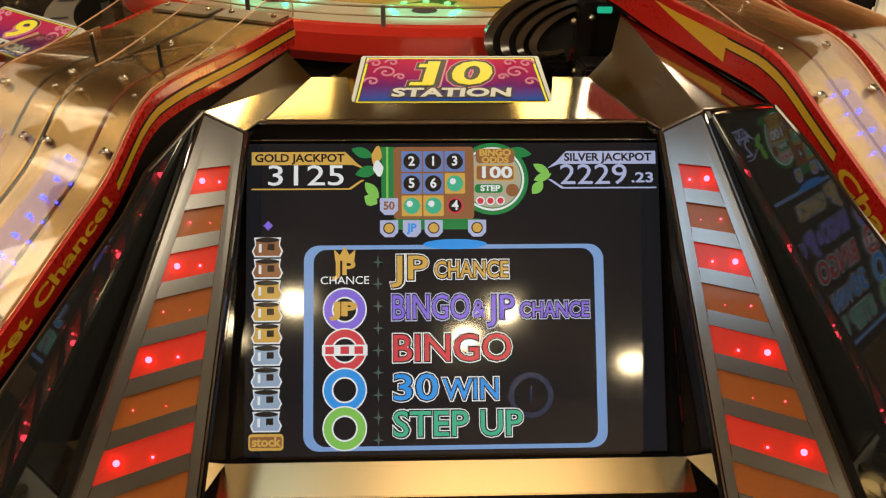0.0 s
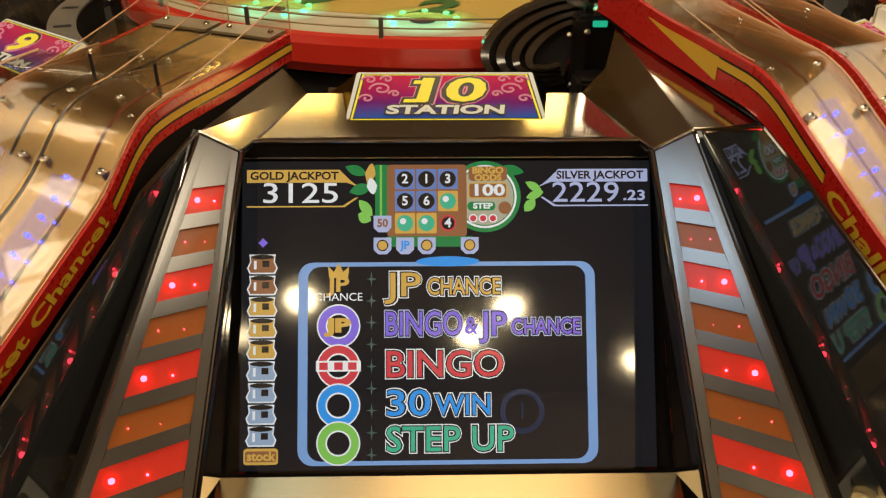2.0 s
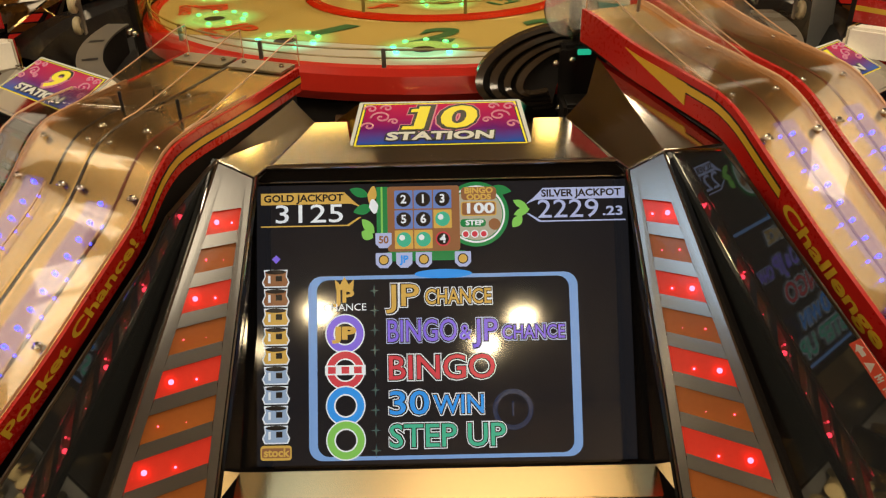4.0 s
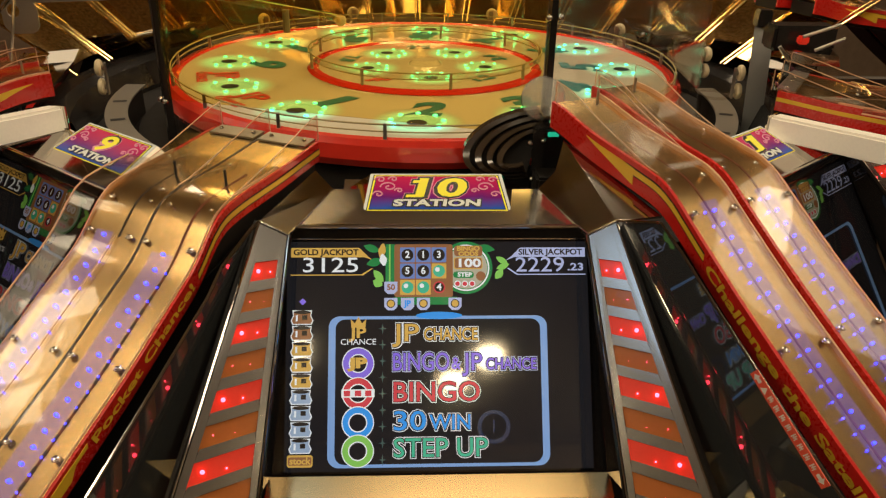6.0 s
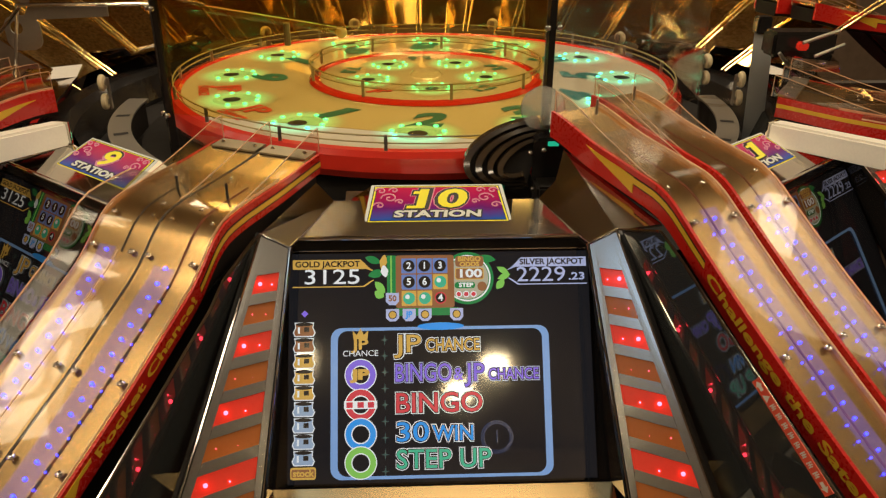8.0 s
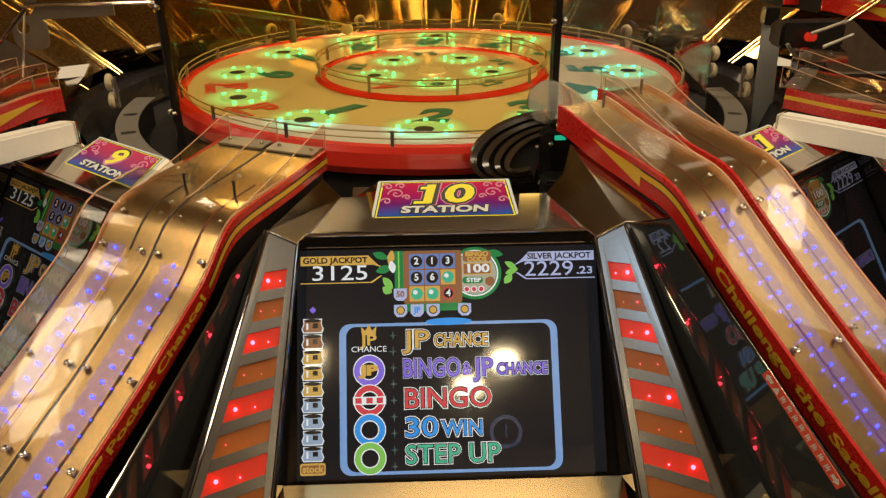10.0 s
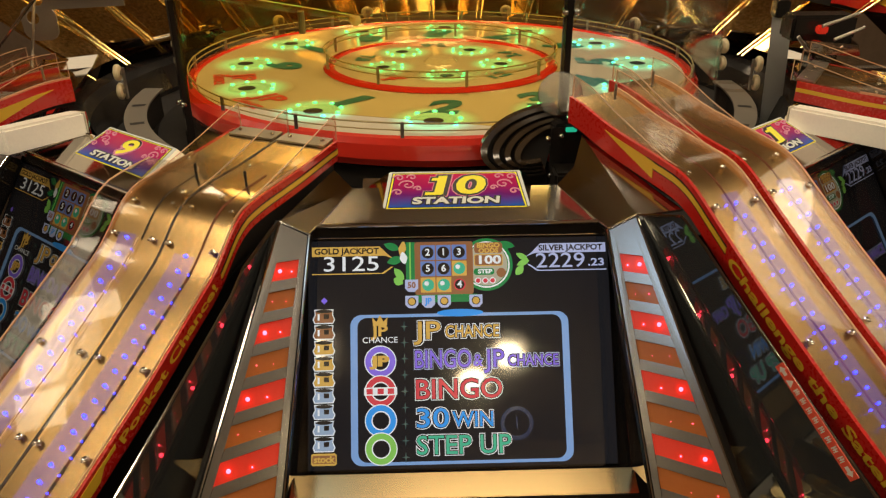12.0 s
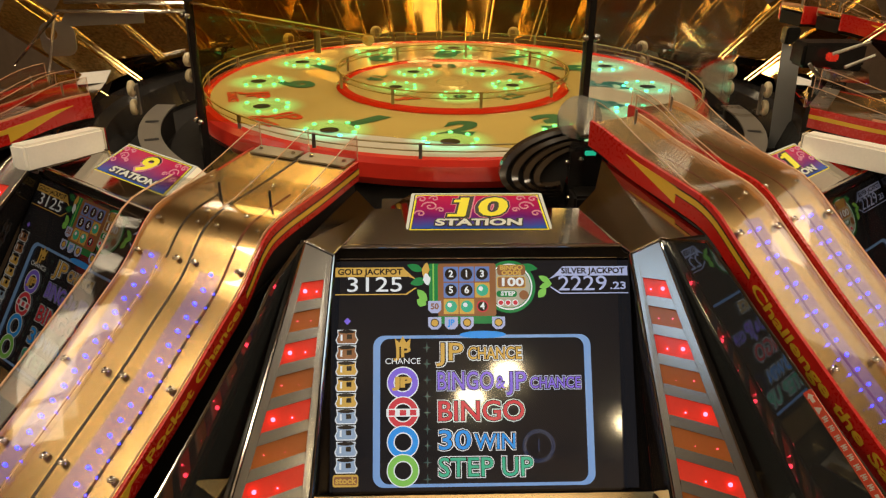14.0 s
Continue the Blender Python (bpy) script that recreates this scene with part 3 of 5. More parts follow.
    word("CHANCE", 0.0105, I_PALE, -0.1035, 0.0350, 0.045)
    for v, m, w in ((0.0620, I_VIO, "JP"), (0.0995, I_RED, ""), (0.1360, I_BLUE, ""), (0.1710, I_LIME, "")):
        shape("ring_rim", disc_bm(0.0105, 0.0205, 40), I_PALE, -0.1035, v)
        shape("ring", disc_bm(0.0120, 0.0192, 40), m, -0.1035, v)
        if w:
            word(w, 0.017, I_GOLD, -0.1035, v, 0.026, bold=0.0010)
        elif m is I_RED:
            shape("ring_bar", poly_bm([(-0.021, -0.005), (0.021, -0.005), (0.021, 0.005), (-0.021, 0.005)]), I_PALE, -0.1035, v)
            for du in (-0.014, 0.0, 0.013):
                shape("word_bar", poly_bm([(-0.004, -0.0035), (0.004, -0.0035), (0.004, 0.0035), (-0.004, 0.0035)]), I_RED, -0.1035 + du, v)
    return h


screen_thing = display()
dimmed = {}
for k in (-1, 1):
    other = copy_thing(screen_thing, turn(PHI * k) @ screen_thing.matrix_basis)
    for o in other.children:
        src = o.data.materials[0]
        if src.name not in dimmed:
            dimmed[src.name] = src.copy()
            dimmed[src.name].node_tree.nodes["Principled BSDF"].inputs["Emission Strength"].default_value *= 0.09
        o.data = o.data.copy()
        o.data.materials[0] = dimmed[src.name]


# ---- station signs ----
S_CREAM, S_YEL, S_PINK = ink("sign_cream", (0.85, 0.78, 0.58), 0.7), ink("sign_yellow", (0.95, 0.75, 0.03), 0.9), ink("sign_pink", (0.85, 0.28, 0.33), 0.7)


def sign_face_material():
    m = bpy.data.materials.new("sign_backlit_print")
    m.use_nodes = True
    nt = m.node_tree
    b = nt.nodes["Principled BSDF"]
    co = nt.nodes.new("ShaderNodeTexCoord")
    sp = nt.nodes.new("ShaderNodeSeparateXYZ")
    nt.links.new(co.outputs["Object"], sp.inputs[0])
    nz = nt.nodes.new("ShaderNodeTexNoise")
    nz.inputs["Scale"].default_value = 40
    nt.links.new(co.outputs["Object"], nz.inputs[0])
    ad = nt.nodes.new("ShaderNodeMath")
    ad.operation = "MULTIPLY_ADD"
    ad.inputs[1].default_value = 0.012
    nt.links.new(nz.outputs[0], ad.inputs[0])
    nt.links.new(sp.outputs[1], ad.inputs[2])
    mr = nt.nodes.new("ShaderNodeMapRange")
    mr.inputs[1].default_value, mr.inputs[2].default_value = -0.028, 0.040
    nt.links.new(ad.outputs[0], mr.inputs[0])
    cr = nt.nodes.new("ShaderNodeValToRGB")
    cr.color_ramp.elements[0].color, cr.color_ramp.elements[1].color = (0.008, 0.08, 0.34, 1), (0.46, 0.014, 0.055, 1)
    e = cr.color_ramp.elements.new(0.38)
    e.color = (0.12, 0.012, 0.12, 1)
    e = cr.color_ramp.elements.new(0.62)
    e.color = (0.30, 0.010, 0.075, 1)
    nt.links.new(mr.outputs[0], cr.inputs[0])
    for nm in ("Base Color", "Emission Color"):
        nt.links.new(cr.outputs[0], b.inputs[nm])
    b.inputs["Emission Strength"].default_value, b.inputs["Roughness"].default_value = 0.36, 0.16
    b.inputs["Specular IOR Level"].default_value = 0.2
    return m


S_FACE = sign_face_material()
SIDE = mat("sign_frosted_side", (0.75, 0.66, 0.48), 0.4, emit=(1.0, 0.8, 0.5), power=0.35)
SB, ST = V(0.101, 1.033, 1.003), V(0.092, 1.104, 1.034)
sl = math.atan2(ST.z - SB.z, ST.y - SB.y)
SIGN = Matrix.Translation((0, (SB.y + ST.y) / 2, (SB.z + ST.z) / 2)) @ Matrix.Rotation(sl, 4, "X")
HH = math.hypot(ST.z - SB.z, ST.y - SB.y) / 2


def swirl(cx, cy, s, turns, flip):
    pts = []
    for i in range(16):
        a = i / 15 * turns * math.tau
        r = s * (1 - i / 17)
        pts.append(V(cx + flip * r * math.cos(a), cy + r * math.sin(a) * 0.8, 0.0006))
    return pts


def sign(number, k):
    h = holder("station_sign", "backlit magenta and blue sign with a yellow station number", "sign", "station signs", m=turn(PHI * k) @ SIGN)
    body = slab([(-SB.x, -HH, 0), (SB.x, -HH, 0), (ST.x, HH, 0), (-ST.x, HH, 0)], (0, 0, -0.012), 0.0012)
    part("cover", body, S_CREAM, h, "cream bordered sign cover")
    for a, b, m, z in ((0.0045, 0.0038, BLACKP, 0.0004), (0.0060, 0.0050, S_YEL, 0.0006), (0.0082, 0.0066, BLACKP, 0.0008), (0.0094, 0.0076, S_FACE, 0.0010)):
        part("border" if m is not S_FACE else "printed_face", slab([(-SB.x + a, -HH + b, z), (SB.x - a, -HH + b, z), (ST.x - a, HH - b, z), (-ST.x + a, HH - b, z)], (0, 0, -0.0003)), m, h)
    for fx in (-1, 1):
        for cx, cy, s, tn in ((0.066, 0.010, 0.012, 1.3), (0.078, 0.024, 0.008, 1.2), (0.060, 0.025, 0.007, 1.1), (0.080, -0.004, 0.008, 1.2), (0.052, 0.003, 0.006, 1.2)):
            part("scroll", tube([p + V(0, 0, 0.0012) for p in swirl(fx * cx, cy, s, tn, fx)], 0.0011, 5), S_PINK, h)
    w = 0.066 if len(number) > 1 else 0.034
    for nm, g, m, z in (("number_edge", 0.0052, S_PINK, 0.0013), ("number_outline", 0.0042, BLACKP, 0.0016), ("number", 0.0012, S_YEL, 0.0020)):
        letters(nm, number, 0.048, m, h, Matrix.Translation((0, 0.0070, z)), w + 2 * g, 0.0002, bold=g, lean=0.22)
        # slab feet and flags of the ones
        ones = {"10": (-0.0255,), "11": (-0.019, 0.019), "9": ()}[number]
        for cx in ones:
            for ax, ay, bx, by in ((cx - 0.0125, -0.0095, cx + 0.0080, -0.0052), (cx - 0.0085, 0.0180, cx - 0.001, 0.0225)):
                part("numeral_serif", slab([(ax - g + 0.22 * (ay - g - 0.007), ay - g + 0.001, z), (bx + g + 0.22 * (ay - g - 0.007), ay - g + 0.001, z), (bx + g + 0.22 * (by + g - 0.007), by + g - 0.001, z), (ax - g + 0.22 * (by + g - 0.007), by + g - 0.001, z)], (0, 0, -0.0002)), m, h)
    letters("word_shadow", "STATION", 0.0165, BLACKP, h, Matrix.Translation((0, -0.0215, 0.0022)), 0.122, 0.0002, bold=0.0022, lean=0.15)
    letters("word", "STATION", 0.0165, S_CREAM, h, Matrix.Translation((0, -0.0215, 0.0026)), 0.118, 0.0002, bold=0.0006, lean=0.15)
    for sx in (-1, 1):
        part("side_wing", slab([(sx * SB.x, -HH, -0.002), (sx * ST.x, HH, -0.002), (sx * (ST.x + 0.030), HH + 0.002, -0.03), (sx * (SB.x + 0.012), -HH, -0.012)], (0, 0, -0.002)), SIDE if k else CHROME, h)
    return h


for num, k in (("9", -1), ("10", 0), ("11", 1)):
    sign(num, k)


# ---- medal rails between the seats ----
def rail_profile(rows):
    """A smooth height along the rail, from (distance, height) pairs."""
    xs, zs = [r[0] for r in rows], [r[1] for r in rows]

    def z(s):
        return float(np.mean([np.interp(s + d, xs, zs) for d in (-0.022, -0.011, 0.0, 0.011, 0.022)]))
    return z


def along(s0, s1, step=0.02):
    n = max(1, round((s1 - s0) / step))
    return [s0 + (s1 - s0) * i / n for i in range(n + 1)]


def ribbon(z, q0, q1, s0, s1, up=0.0, thick=0.004, step=0.0125):
    """A bent plate that follows the rail from s0 to s1, across from q0 to q1."""
    bm = bmesh.new()
    rings = []
    for s in along(s0, s1, step):
        h = z(s) + up
        rings.append([bm.verts.new(p) for p in ((q0, s, h), (q1, s, h), (q1, s, h - thick), (q0, s, h - thick))])
    for a, b in zip(rings, rings[1:]):
        for k in range(4):
            bm.faces.new((a[k], a[(k + 1) % 4], b[(k + 1) % 4], b[k]))
    bm.faces.new(rings[0])
    bm.faces.new(rings[-1][::-1])
    return bm


def wall_strip(z, q, s0, s1, hi, lo, thick=0.003, step=0.0125):
    """An upright strip beside the rail; hi and lo are heights over the deck, or functions of s."""
    hf = hi if callable(hi) else (lambda s: hi)
    lf = lo if callable(lo) else (lambda s: lo)
    bm = bmesh.new()
    rings = []
    for s in along(s0, s1, step):
        a, b = z(s) + hf(s), z(s) + lf(s)
        rings.append([bm.verts.new(p) for p in ((q, s, a), (q + thick, s, a), (q + thick, s, b), (q, s, b))])
    for a, b in zip(rings, rings[1:]):
        for k in range(4):
            bm.faces.new((a[k], a[(k + 1) % 4], b[(k + 1) % 4], b[k]))
    bm.faces.new(rings[0])
    bm.faces.new(rings[-1][::-1])
    return bm


SCREWS = {}


def screw(parent, x, y, z, r=0.0048):
    r = r * 0.68
    """A cross-slotted round head on a washer; screws of one size share their mesh."""
    if r not in SCREWS:
        bm = bmesh.new()
        bmesh.ops.create_uvsphere(bm, u_segments=10, v_segments=6, radius=r, matrix=Matrix.Diagonal((1, 1, 0.55, 1)))
        bmesh.ops.create_cone(bm, cap_ends=True, segments=12, radius1=r * 1.4, radius2=r * 1.3, depth=0.001, matrix=Matrix.Translation((0, 0, -0.0008)))
        o = part("screw", bm, SCREWM, parent, "", True)
        SCREWS[r] = o.data
    else:
        o = new("screw", SCREWS[r])
        o.parent = parent
    o.matrix_local = Matrix.Translation((x, y, z))
    # Black bars on the head stand for the shade in its cross slots.
    for a in (0.4, 0.4 + math.pi / 2):
        key = ("slot", r)
        if key not in SCREWS:
            c = part("slot", box((0, 0, 0), (r * 1.1, r * 0.22, r * 0.1)), BLACKP, o)
            SCREWS[key] = c.data
        else:
            c = new("slot", SCREWS[key])
            c.parent = o
        c.matrix_local = Matrix.Translation((0, 0, r * 0.545)) @ Matrix.Rotation(a, 4, "Z")
    return o


def side_words(body, z, q, s0, s1, size, m, parent, face, drop=0.0, bold=0.0009):
    """A line of letters bent along the rail's side plate, from s0 to s1."""
    o = letters("lettering", body, size, m, parent, Matrix.Identity(4), abs(s1 - s0), 0.0, "CENTER", bold)
    for v in o.data.vertices:
        s = (s0 + s1) / 2 + (v.co.x if s1 > s0 else -v.co.x)
        sl_ = math.atan2(z(s + 0.006) - z(s - 0.006), 0.012)
        y = v.co.y
        v.co = V(q, s - y * math.sin(sl_), z(s) + drop + y * math.cos(sl_))
    return o


def rail_pose(p, heading, sgn):
    a = radians(heading)
    d = V(sgn * math.sin(a), -math.cos(a), 0)
    x = d.cross(V(0, 0, 1))
    return Matrix(((x.x, d.x, 0, p[0]), (x.y, d.y, 0, p[1]), (0, 0, 1, 0), (0, 0, 0, 1)))


def glow_film(name, colour, power, see):
    """A thin added strip: metal shows through; emission imitates glow of its lamp row."""
    m = bpy.data.materials.new(name)
    m.use_nodes = True
    nt = m.node_tree
    nt.nodes.remove(nt.nodes["Principled BSDF"])
    tr, em, ad = nt.nodes.new("ShaderNodeBsdfTransparent"), nt.nodes.new("ShaderNodeEmission"), nt.nodes.new("ShaderNodeAddShader")
    tr.inputs[0].default_value = (*see, 1)
    em.inputs[0].default_value, em.inputs[1].default_value = (*colour, 1), power
    nt.links.new(tr.outputs[0], ad.inputs[0])
    nt.links.new(em.outputs[0], ad.inputs[1])
    nt.links.new(ad.outputs[0], nt.nodes["Material Output"].inputs[0])
    return m


# Violet haze round the blue LEDs, put in as emission on a strip.
LEDGLOW = glow_film("blue_led_glow", (0.34, 0.27, 1.0), 0.10, (0.90, 0.88, 0.90))


def led_diffuser(z, h, q0, q1, s0, s1):
    o = part("led_diffuser", ribbon(z, q0, q1, s0, s1, 0.0016, 0.0005), LEDGLOW, h, "lavender glow of the blue lights, added as an emitting strip", True)
    o.visible_shadow = False


def deck_leds(z, h, q, s0, s1, n, up=0.0008, r=0.0019):
    for i in range(n):
        s = s0 + (s1 - s0) * i / (n - 1)
        part("led", ball((q, s, z(s) + up), r, 1, 8, 6), BLUELED, h)


LZ = rail_profile([(-0.05, 1.056), (0.0, 1.0535), (0.10, 1.044), (0.20, 1.039), (0.245, 1.030), (0.285, 0.984), (0.345, 0.951), (0.42, 0.908), (0.50, 0.869), (0.9, 0.671)])
RZ = rail_profile([(-0.05, 1.1175), (0.04, 1.1137), (0.126, 1.092), (0.206, 1.081), (0.273, 1.071), (0.321, 1.036), (0.408, 0.976), (0.50, 0.9185), (0.56, 0.882), (0.95, 0.665)])


def pocket_rail(m):
    h = holder("medal_rail", "brushed steel medal rail with red edge, yellow lettering and blue lights", "medal rail", "medal rails between the stations", m=m)
    z, W, END = LZ, 0.178, 0.80
    part("deck", ribbon(z, 0, W, 0, END, 0, 0.006), STEEL, h, "bent brushed steel deck", True)
    part("underside", ribbon(z, 0.004, W - 0.004, 0, END, -0.020, 0.05), DARK, h)
    part("red_side", wall_strip(z, -0.004, 0, END, 0.001, -0.028, 0.004), RED, h, "red printed side plate")
    part("far_side", wall_strip(z, W, 0, END, 0.001, -0.034, 0.004), RED, h)
    part("stripe", wall_strip(z, W + 0.0042, 0, 0.288, -0.010, -0.017, 0.001), YELLOW, h, "yellow stripe")
    part("guard_sheet", ribbon(z, W + 0.006, W + 0.045, 0.14, END, 0.004, 0.002), CLEAR, h, "clear guard sheet", True).visible_shadow = False
    part("guard_edge", tube([(W + 0.046, s, z(s) + 0.004) for s in along(0.14, END, 0.02)], 0.0013, 6), EDGE, h, "amber cut edge of the guard")
    part("stripe", wall_strip(z, -0.0052, 0, 0.288, -0.010, -0.017, 0.001), YELLOW, h, "yellow stripe")
    for a in (-0.0085, -0.017):
        part("stripe_line", wall_strip(z, -0.0050, 0, 0.288, a, a - 0.0018, 0.001), BLACKP, h)
    side_words("Pocket Chance!", z, -0.0056, 0.480, 0.300, 0.0165, YELLOW, h, -1, -0.011, 0.0005)
    part("bolt", wall_strip(z, -0.0052, 0.488, 0.60, -0.004, lambda s: -0.009 - 0.010 * (s > 0.515), 0.001, 0.009), YELLOW, h, "yellow lightning bolt")
    # grooves and covers
    part("groove", ribbon(z, 0.0865, 0.0900, 0.0, END, 0.0008, 0.001), GROOVE, h)
    part("red_groove", ribbon(z, 0.029, 0.0320, 0.13, END, 0.0008, 0.001), REDGROOVE, h)
    part("groove", ribbon(z, 0.122, 0.1245, 0.165, 0.278, 0.0008, 0.001), GROOVE, h)
    for i in range(24):
        part("groove_dash", ribbon(z, 0.0288, 0.0322, 0.300 + 0.016 * i, 0.308 + 0.016 * i, 0.0012, 0.0008), GROOVE, h)
    for q0, q1, sa in ((0.002, 0.085, 0.10), (0.091, W - 0.002, 0.10)):
        o = part("acrylic_cover", ribbon(z, q0, q1, sa, END, 0.0045, 0.0022), CLEAR, h, "clear acrylic cover over the deck", True)
        o.visible_shadow = False
    part("cover_step", ribbon(z, 0.126, 0.1275, 0.28, END, 0.0052, 0.0008), EDGE, h)
    part("cover_edge", wall_strip(z, W - 0.001, 0.10, END, 0.005, 0.0, 0.0012), EDGE, h)
    part("cover_edge", wall_strip(z, 0.0, 0.10, END, 0.005, 0.002, 0.0010), EDGE, h)
    # fins and plate at the inner end
    for q in (0.002, 0.086, W - 0.004):
        fin = part("acrylic_fin", wall_strip(z, q, -0.012, 0.20, lambda s: max(0.004, 0.036 * min(1, (0.20 - s) / 0.20)), 0.0, 0.003, 0.01), CLEAR, h, "clear acrylic fin")
        fin.visible_shadow = False
        part("fin_edge", tube([(q + 0.0015, s, z(s) + 0.0005 + max(0.004, 0.036 * min(1, (0.20 - s) / 0.20))) for s in along(-0.012, 0.20, 0.02)], 0.0007, 5), EDGE, h)
        part("fin_edge", tube([(q + 0.0015, -0.012, z(0)), (q + 0.0015, -0.012, z(0) + 0.036)], 0.0007, 5), EDGE, h)
    for q0, q1 in ((0.004, 0.084), (0.092, 0.170)):
        part("end_bracket", slab([(q0, -0.004, z(0) + 0.004), (q1, -0.004, z(0) + 0.004), (q1, 0.026, z(0.026) + 0.004), (q0, 0.026, z(0.026) + 0.004)], (0, 0, -0.003)), GREYM, h, "grey metal end bracket")
    for q in (0.014, 0.070, 0.102, 0.160):
        screw(h, q, 0.010, z(0.01) + 0.006, 0.0036)
    for q, s in ((0.165, 0.124), (0.086 + 0.012, 0.122), (0.065, 0.119), (0.100, 0.238), (0.070, 0.238), (0.010, 0.235), (0.014, 0.120)):
        screw(h, q, s, z(s) + 0.0058, 0.0034)
    for q, s in ((0.041, 0.214), (0.100, 0.216), (0.160, 0.242)):
        screw(h, q, s, z(s) + 0.0058, 0.0050)
    for s in (0.279, 0.417, 0.515, 0.655):
        for q in (0.011, 0.079, 0.105, 0.168):
            screw(h, q, s, z(s) + 0.0058, 0.0056)
    for q in (0.033, 0.114):
        part("pin", tube([(q, 0.172, z(0.172)), (q, 0.172, z(0.172) + 0.022)], 0.0018, 8), BLACKP, h, "black stop pin")
    led_diffuser(z, h, 0.034, 0.066, 0.285, 0.76)
    led_diffuser(z, h, 0.134, 0.160, 0.275, 0.76)
    for q, a, b, n, r in ((0.049, 0.285, 0.70, 25, 0.0021), (0.031, 0.304, 0.71, 24, 0.0012), (0.147, 0.279, 0.66, 22, 0.0021), (0.131, 0.29, 0.67, 22, 0.0011)):
        deck_leds(z, h, q, a, b, n, r=r)
    return h


def challenge_rail(m):
    h = holder("medal_rail", "two-lane brushed steel medal rail with red edges and blue lights", "medal rail", "medal rails between the stations", m=m)
    z, END, LW = RZ, 0.85, 0.083
    for lane in (0, 1):
        q1 = -lane * 0.097
        q0, s0 = q1 - LW, (0.03 if lane == 0 else 0.0)
        part("deck", ribbon(z, q0, q1, s0, END, 0, 0.006), STEEL, h, "bent brushed steel deck", True)
        part("underside", ribbon(z, q0 + 0.003, q1 - 0.003, s0, END, -0.012, 0.03), DARK, h)
        hi = 0.003 if lane == 0 else 0.007
        part("red_side", wall_strip(z, q1 - 0.001, s0, END, hi, -0.035, 0.005), RED, h, "red printed side plate")
        part("red_groove", ribbon(z, q0 + 0.044, q0 + 0.0465, s0 + 0.12, END, 0.0008, 0.001), REDGROOVE, h)
        o = part("acrylic_cover", ribbon(z, q0 + 0.001, q1 - 0.002, s0 + 0.08, END, 0.0050, 0.0022), CLEAR, h, "clear acrylic cover over the deck", True)
        o.visible_shadow = False
        part("cover_edge", wall_strip(z, q0 - 0.001, s0, END, 0.006, -0.012, 0.003), EDGE, h)
        for q in (q1 - 0.003, q0 + 0.001):
            f = part("acrylic_fin", wall_strip(z, q, s0, s0 + 0.22, lambda s: max(0.004, 0.032 * min(1, (s0 + 0.22 - s) / 0.17)), 0.0, 0.0025, 0.01), CLEAR, h, "clear acrylic fin")
            f.visible_shadow = False
            part("fin_edge", tube([(q + 0.001, s0, z(s0))] + [(q + 0.001, s, z(s) + 0.0005 + max(0.004, 0.032 * min(1, (s0 + 0.22 - s) / 0.17))) for s in along(s0, s0 + 0.22, 0.02)], 0.0007, 5), EDGE, h)
        part("pin", tube([(q0 + 0.032, s0 + 0.035, z(s0)), (q0 + 0.032, s0 + 0.035, z(s0) + 0.022)], 0.002, 8), GREYM, h, "steel stop pin")
        for q, s, r in ((q1 - 0.009, 0.165, 0.003), (q0 + 0.018, 0.17, 0.0034), (q1 - 0.006, 0.266, 0.0036), (q0 + 0.022, 0.270, 0.0046), (q1 - 0.009, 0.314, 0.0058), (q0 + 0.009, 0.317, 0.0060),
                        (q1 - 0.010, 0.471, 0.0056), (q0 + 0.009, 0.477, 0.0060), (q1 - 0.012, 0.64, 0.0054), (q0 + 0.010, 0.66, 0.0056)):
            screw(h, q, s, z(s) + 0.0064, r)
        led_diffuser(z, h, q0 + 0.026, q0 + 0.054, 0.300, 0.78)
        deck_leds(z, h, q0 + 0.038, 0.312, 0.74, 27, r=0.0018)
        deck_leds(z, h, q0 + 0.054, 0.312, 0.745, 27, r=0.0010)
        side_words("Challenge the Satellite", z, q1 + 0.0052, 0.357, 0.640, 0.0185, YELLOW, h, 1, -0.014, 0.0006)
    qr = -0.097 - LW - 0.005
    part("red_side", wall_strip(z, qr, 0.0, END, 0.003, -0.035, 0.004), RED, h, "red printed side plate")
    part("stripe", wall_strip(z, qr - 0.0012, 0.135, 0.325, -0.009, -0.017, 0.001), YELLOW, h, "yellow stripe")
    part("bolt", wall_strip(z, qr - 0.0012, 0.03, 0.135, -0.008, lambda s: -0.0085 - 0.022 * (s - 0.03) / 0.10, 0.001, 0.01), YELLOW, h, "yellow lightning bolt")
    # printed bolt, stripe and bolts in the side plate
    part("stripe", wall_strip(z, 0.0042, 0.205, 0.350, lambda s: -0.006, -0.014, 0.001), YELLOW, h, "yellow stripe")
    for a in (-0.0045, -0.014):
        part("stripe_line", wall_strip(z, 0.0040, 0.20, 0.350, a, a - 0.0015, 0.001), BLACKP, h)
    part("bolt", wall_strip(z, 0.0042, 0.115, 0.215, lambda s: -0.005, lambda s: -0.0055 - 0.022 * (s - 0.115) / 0.10, 0.001, 0.01), YELLOW, h, "yellow lightning bolt")
    for s in (0.062, 0.252):
        o = screw(h, 0.0045, s, z(s) - 0.020, 0.0056)
        o.matrix_local = o.matrix_local @ Matrix.Rotation(radians(90), 4, "Y")
    return h


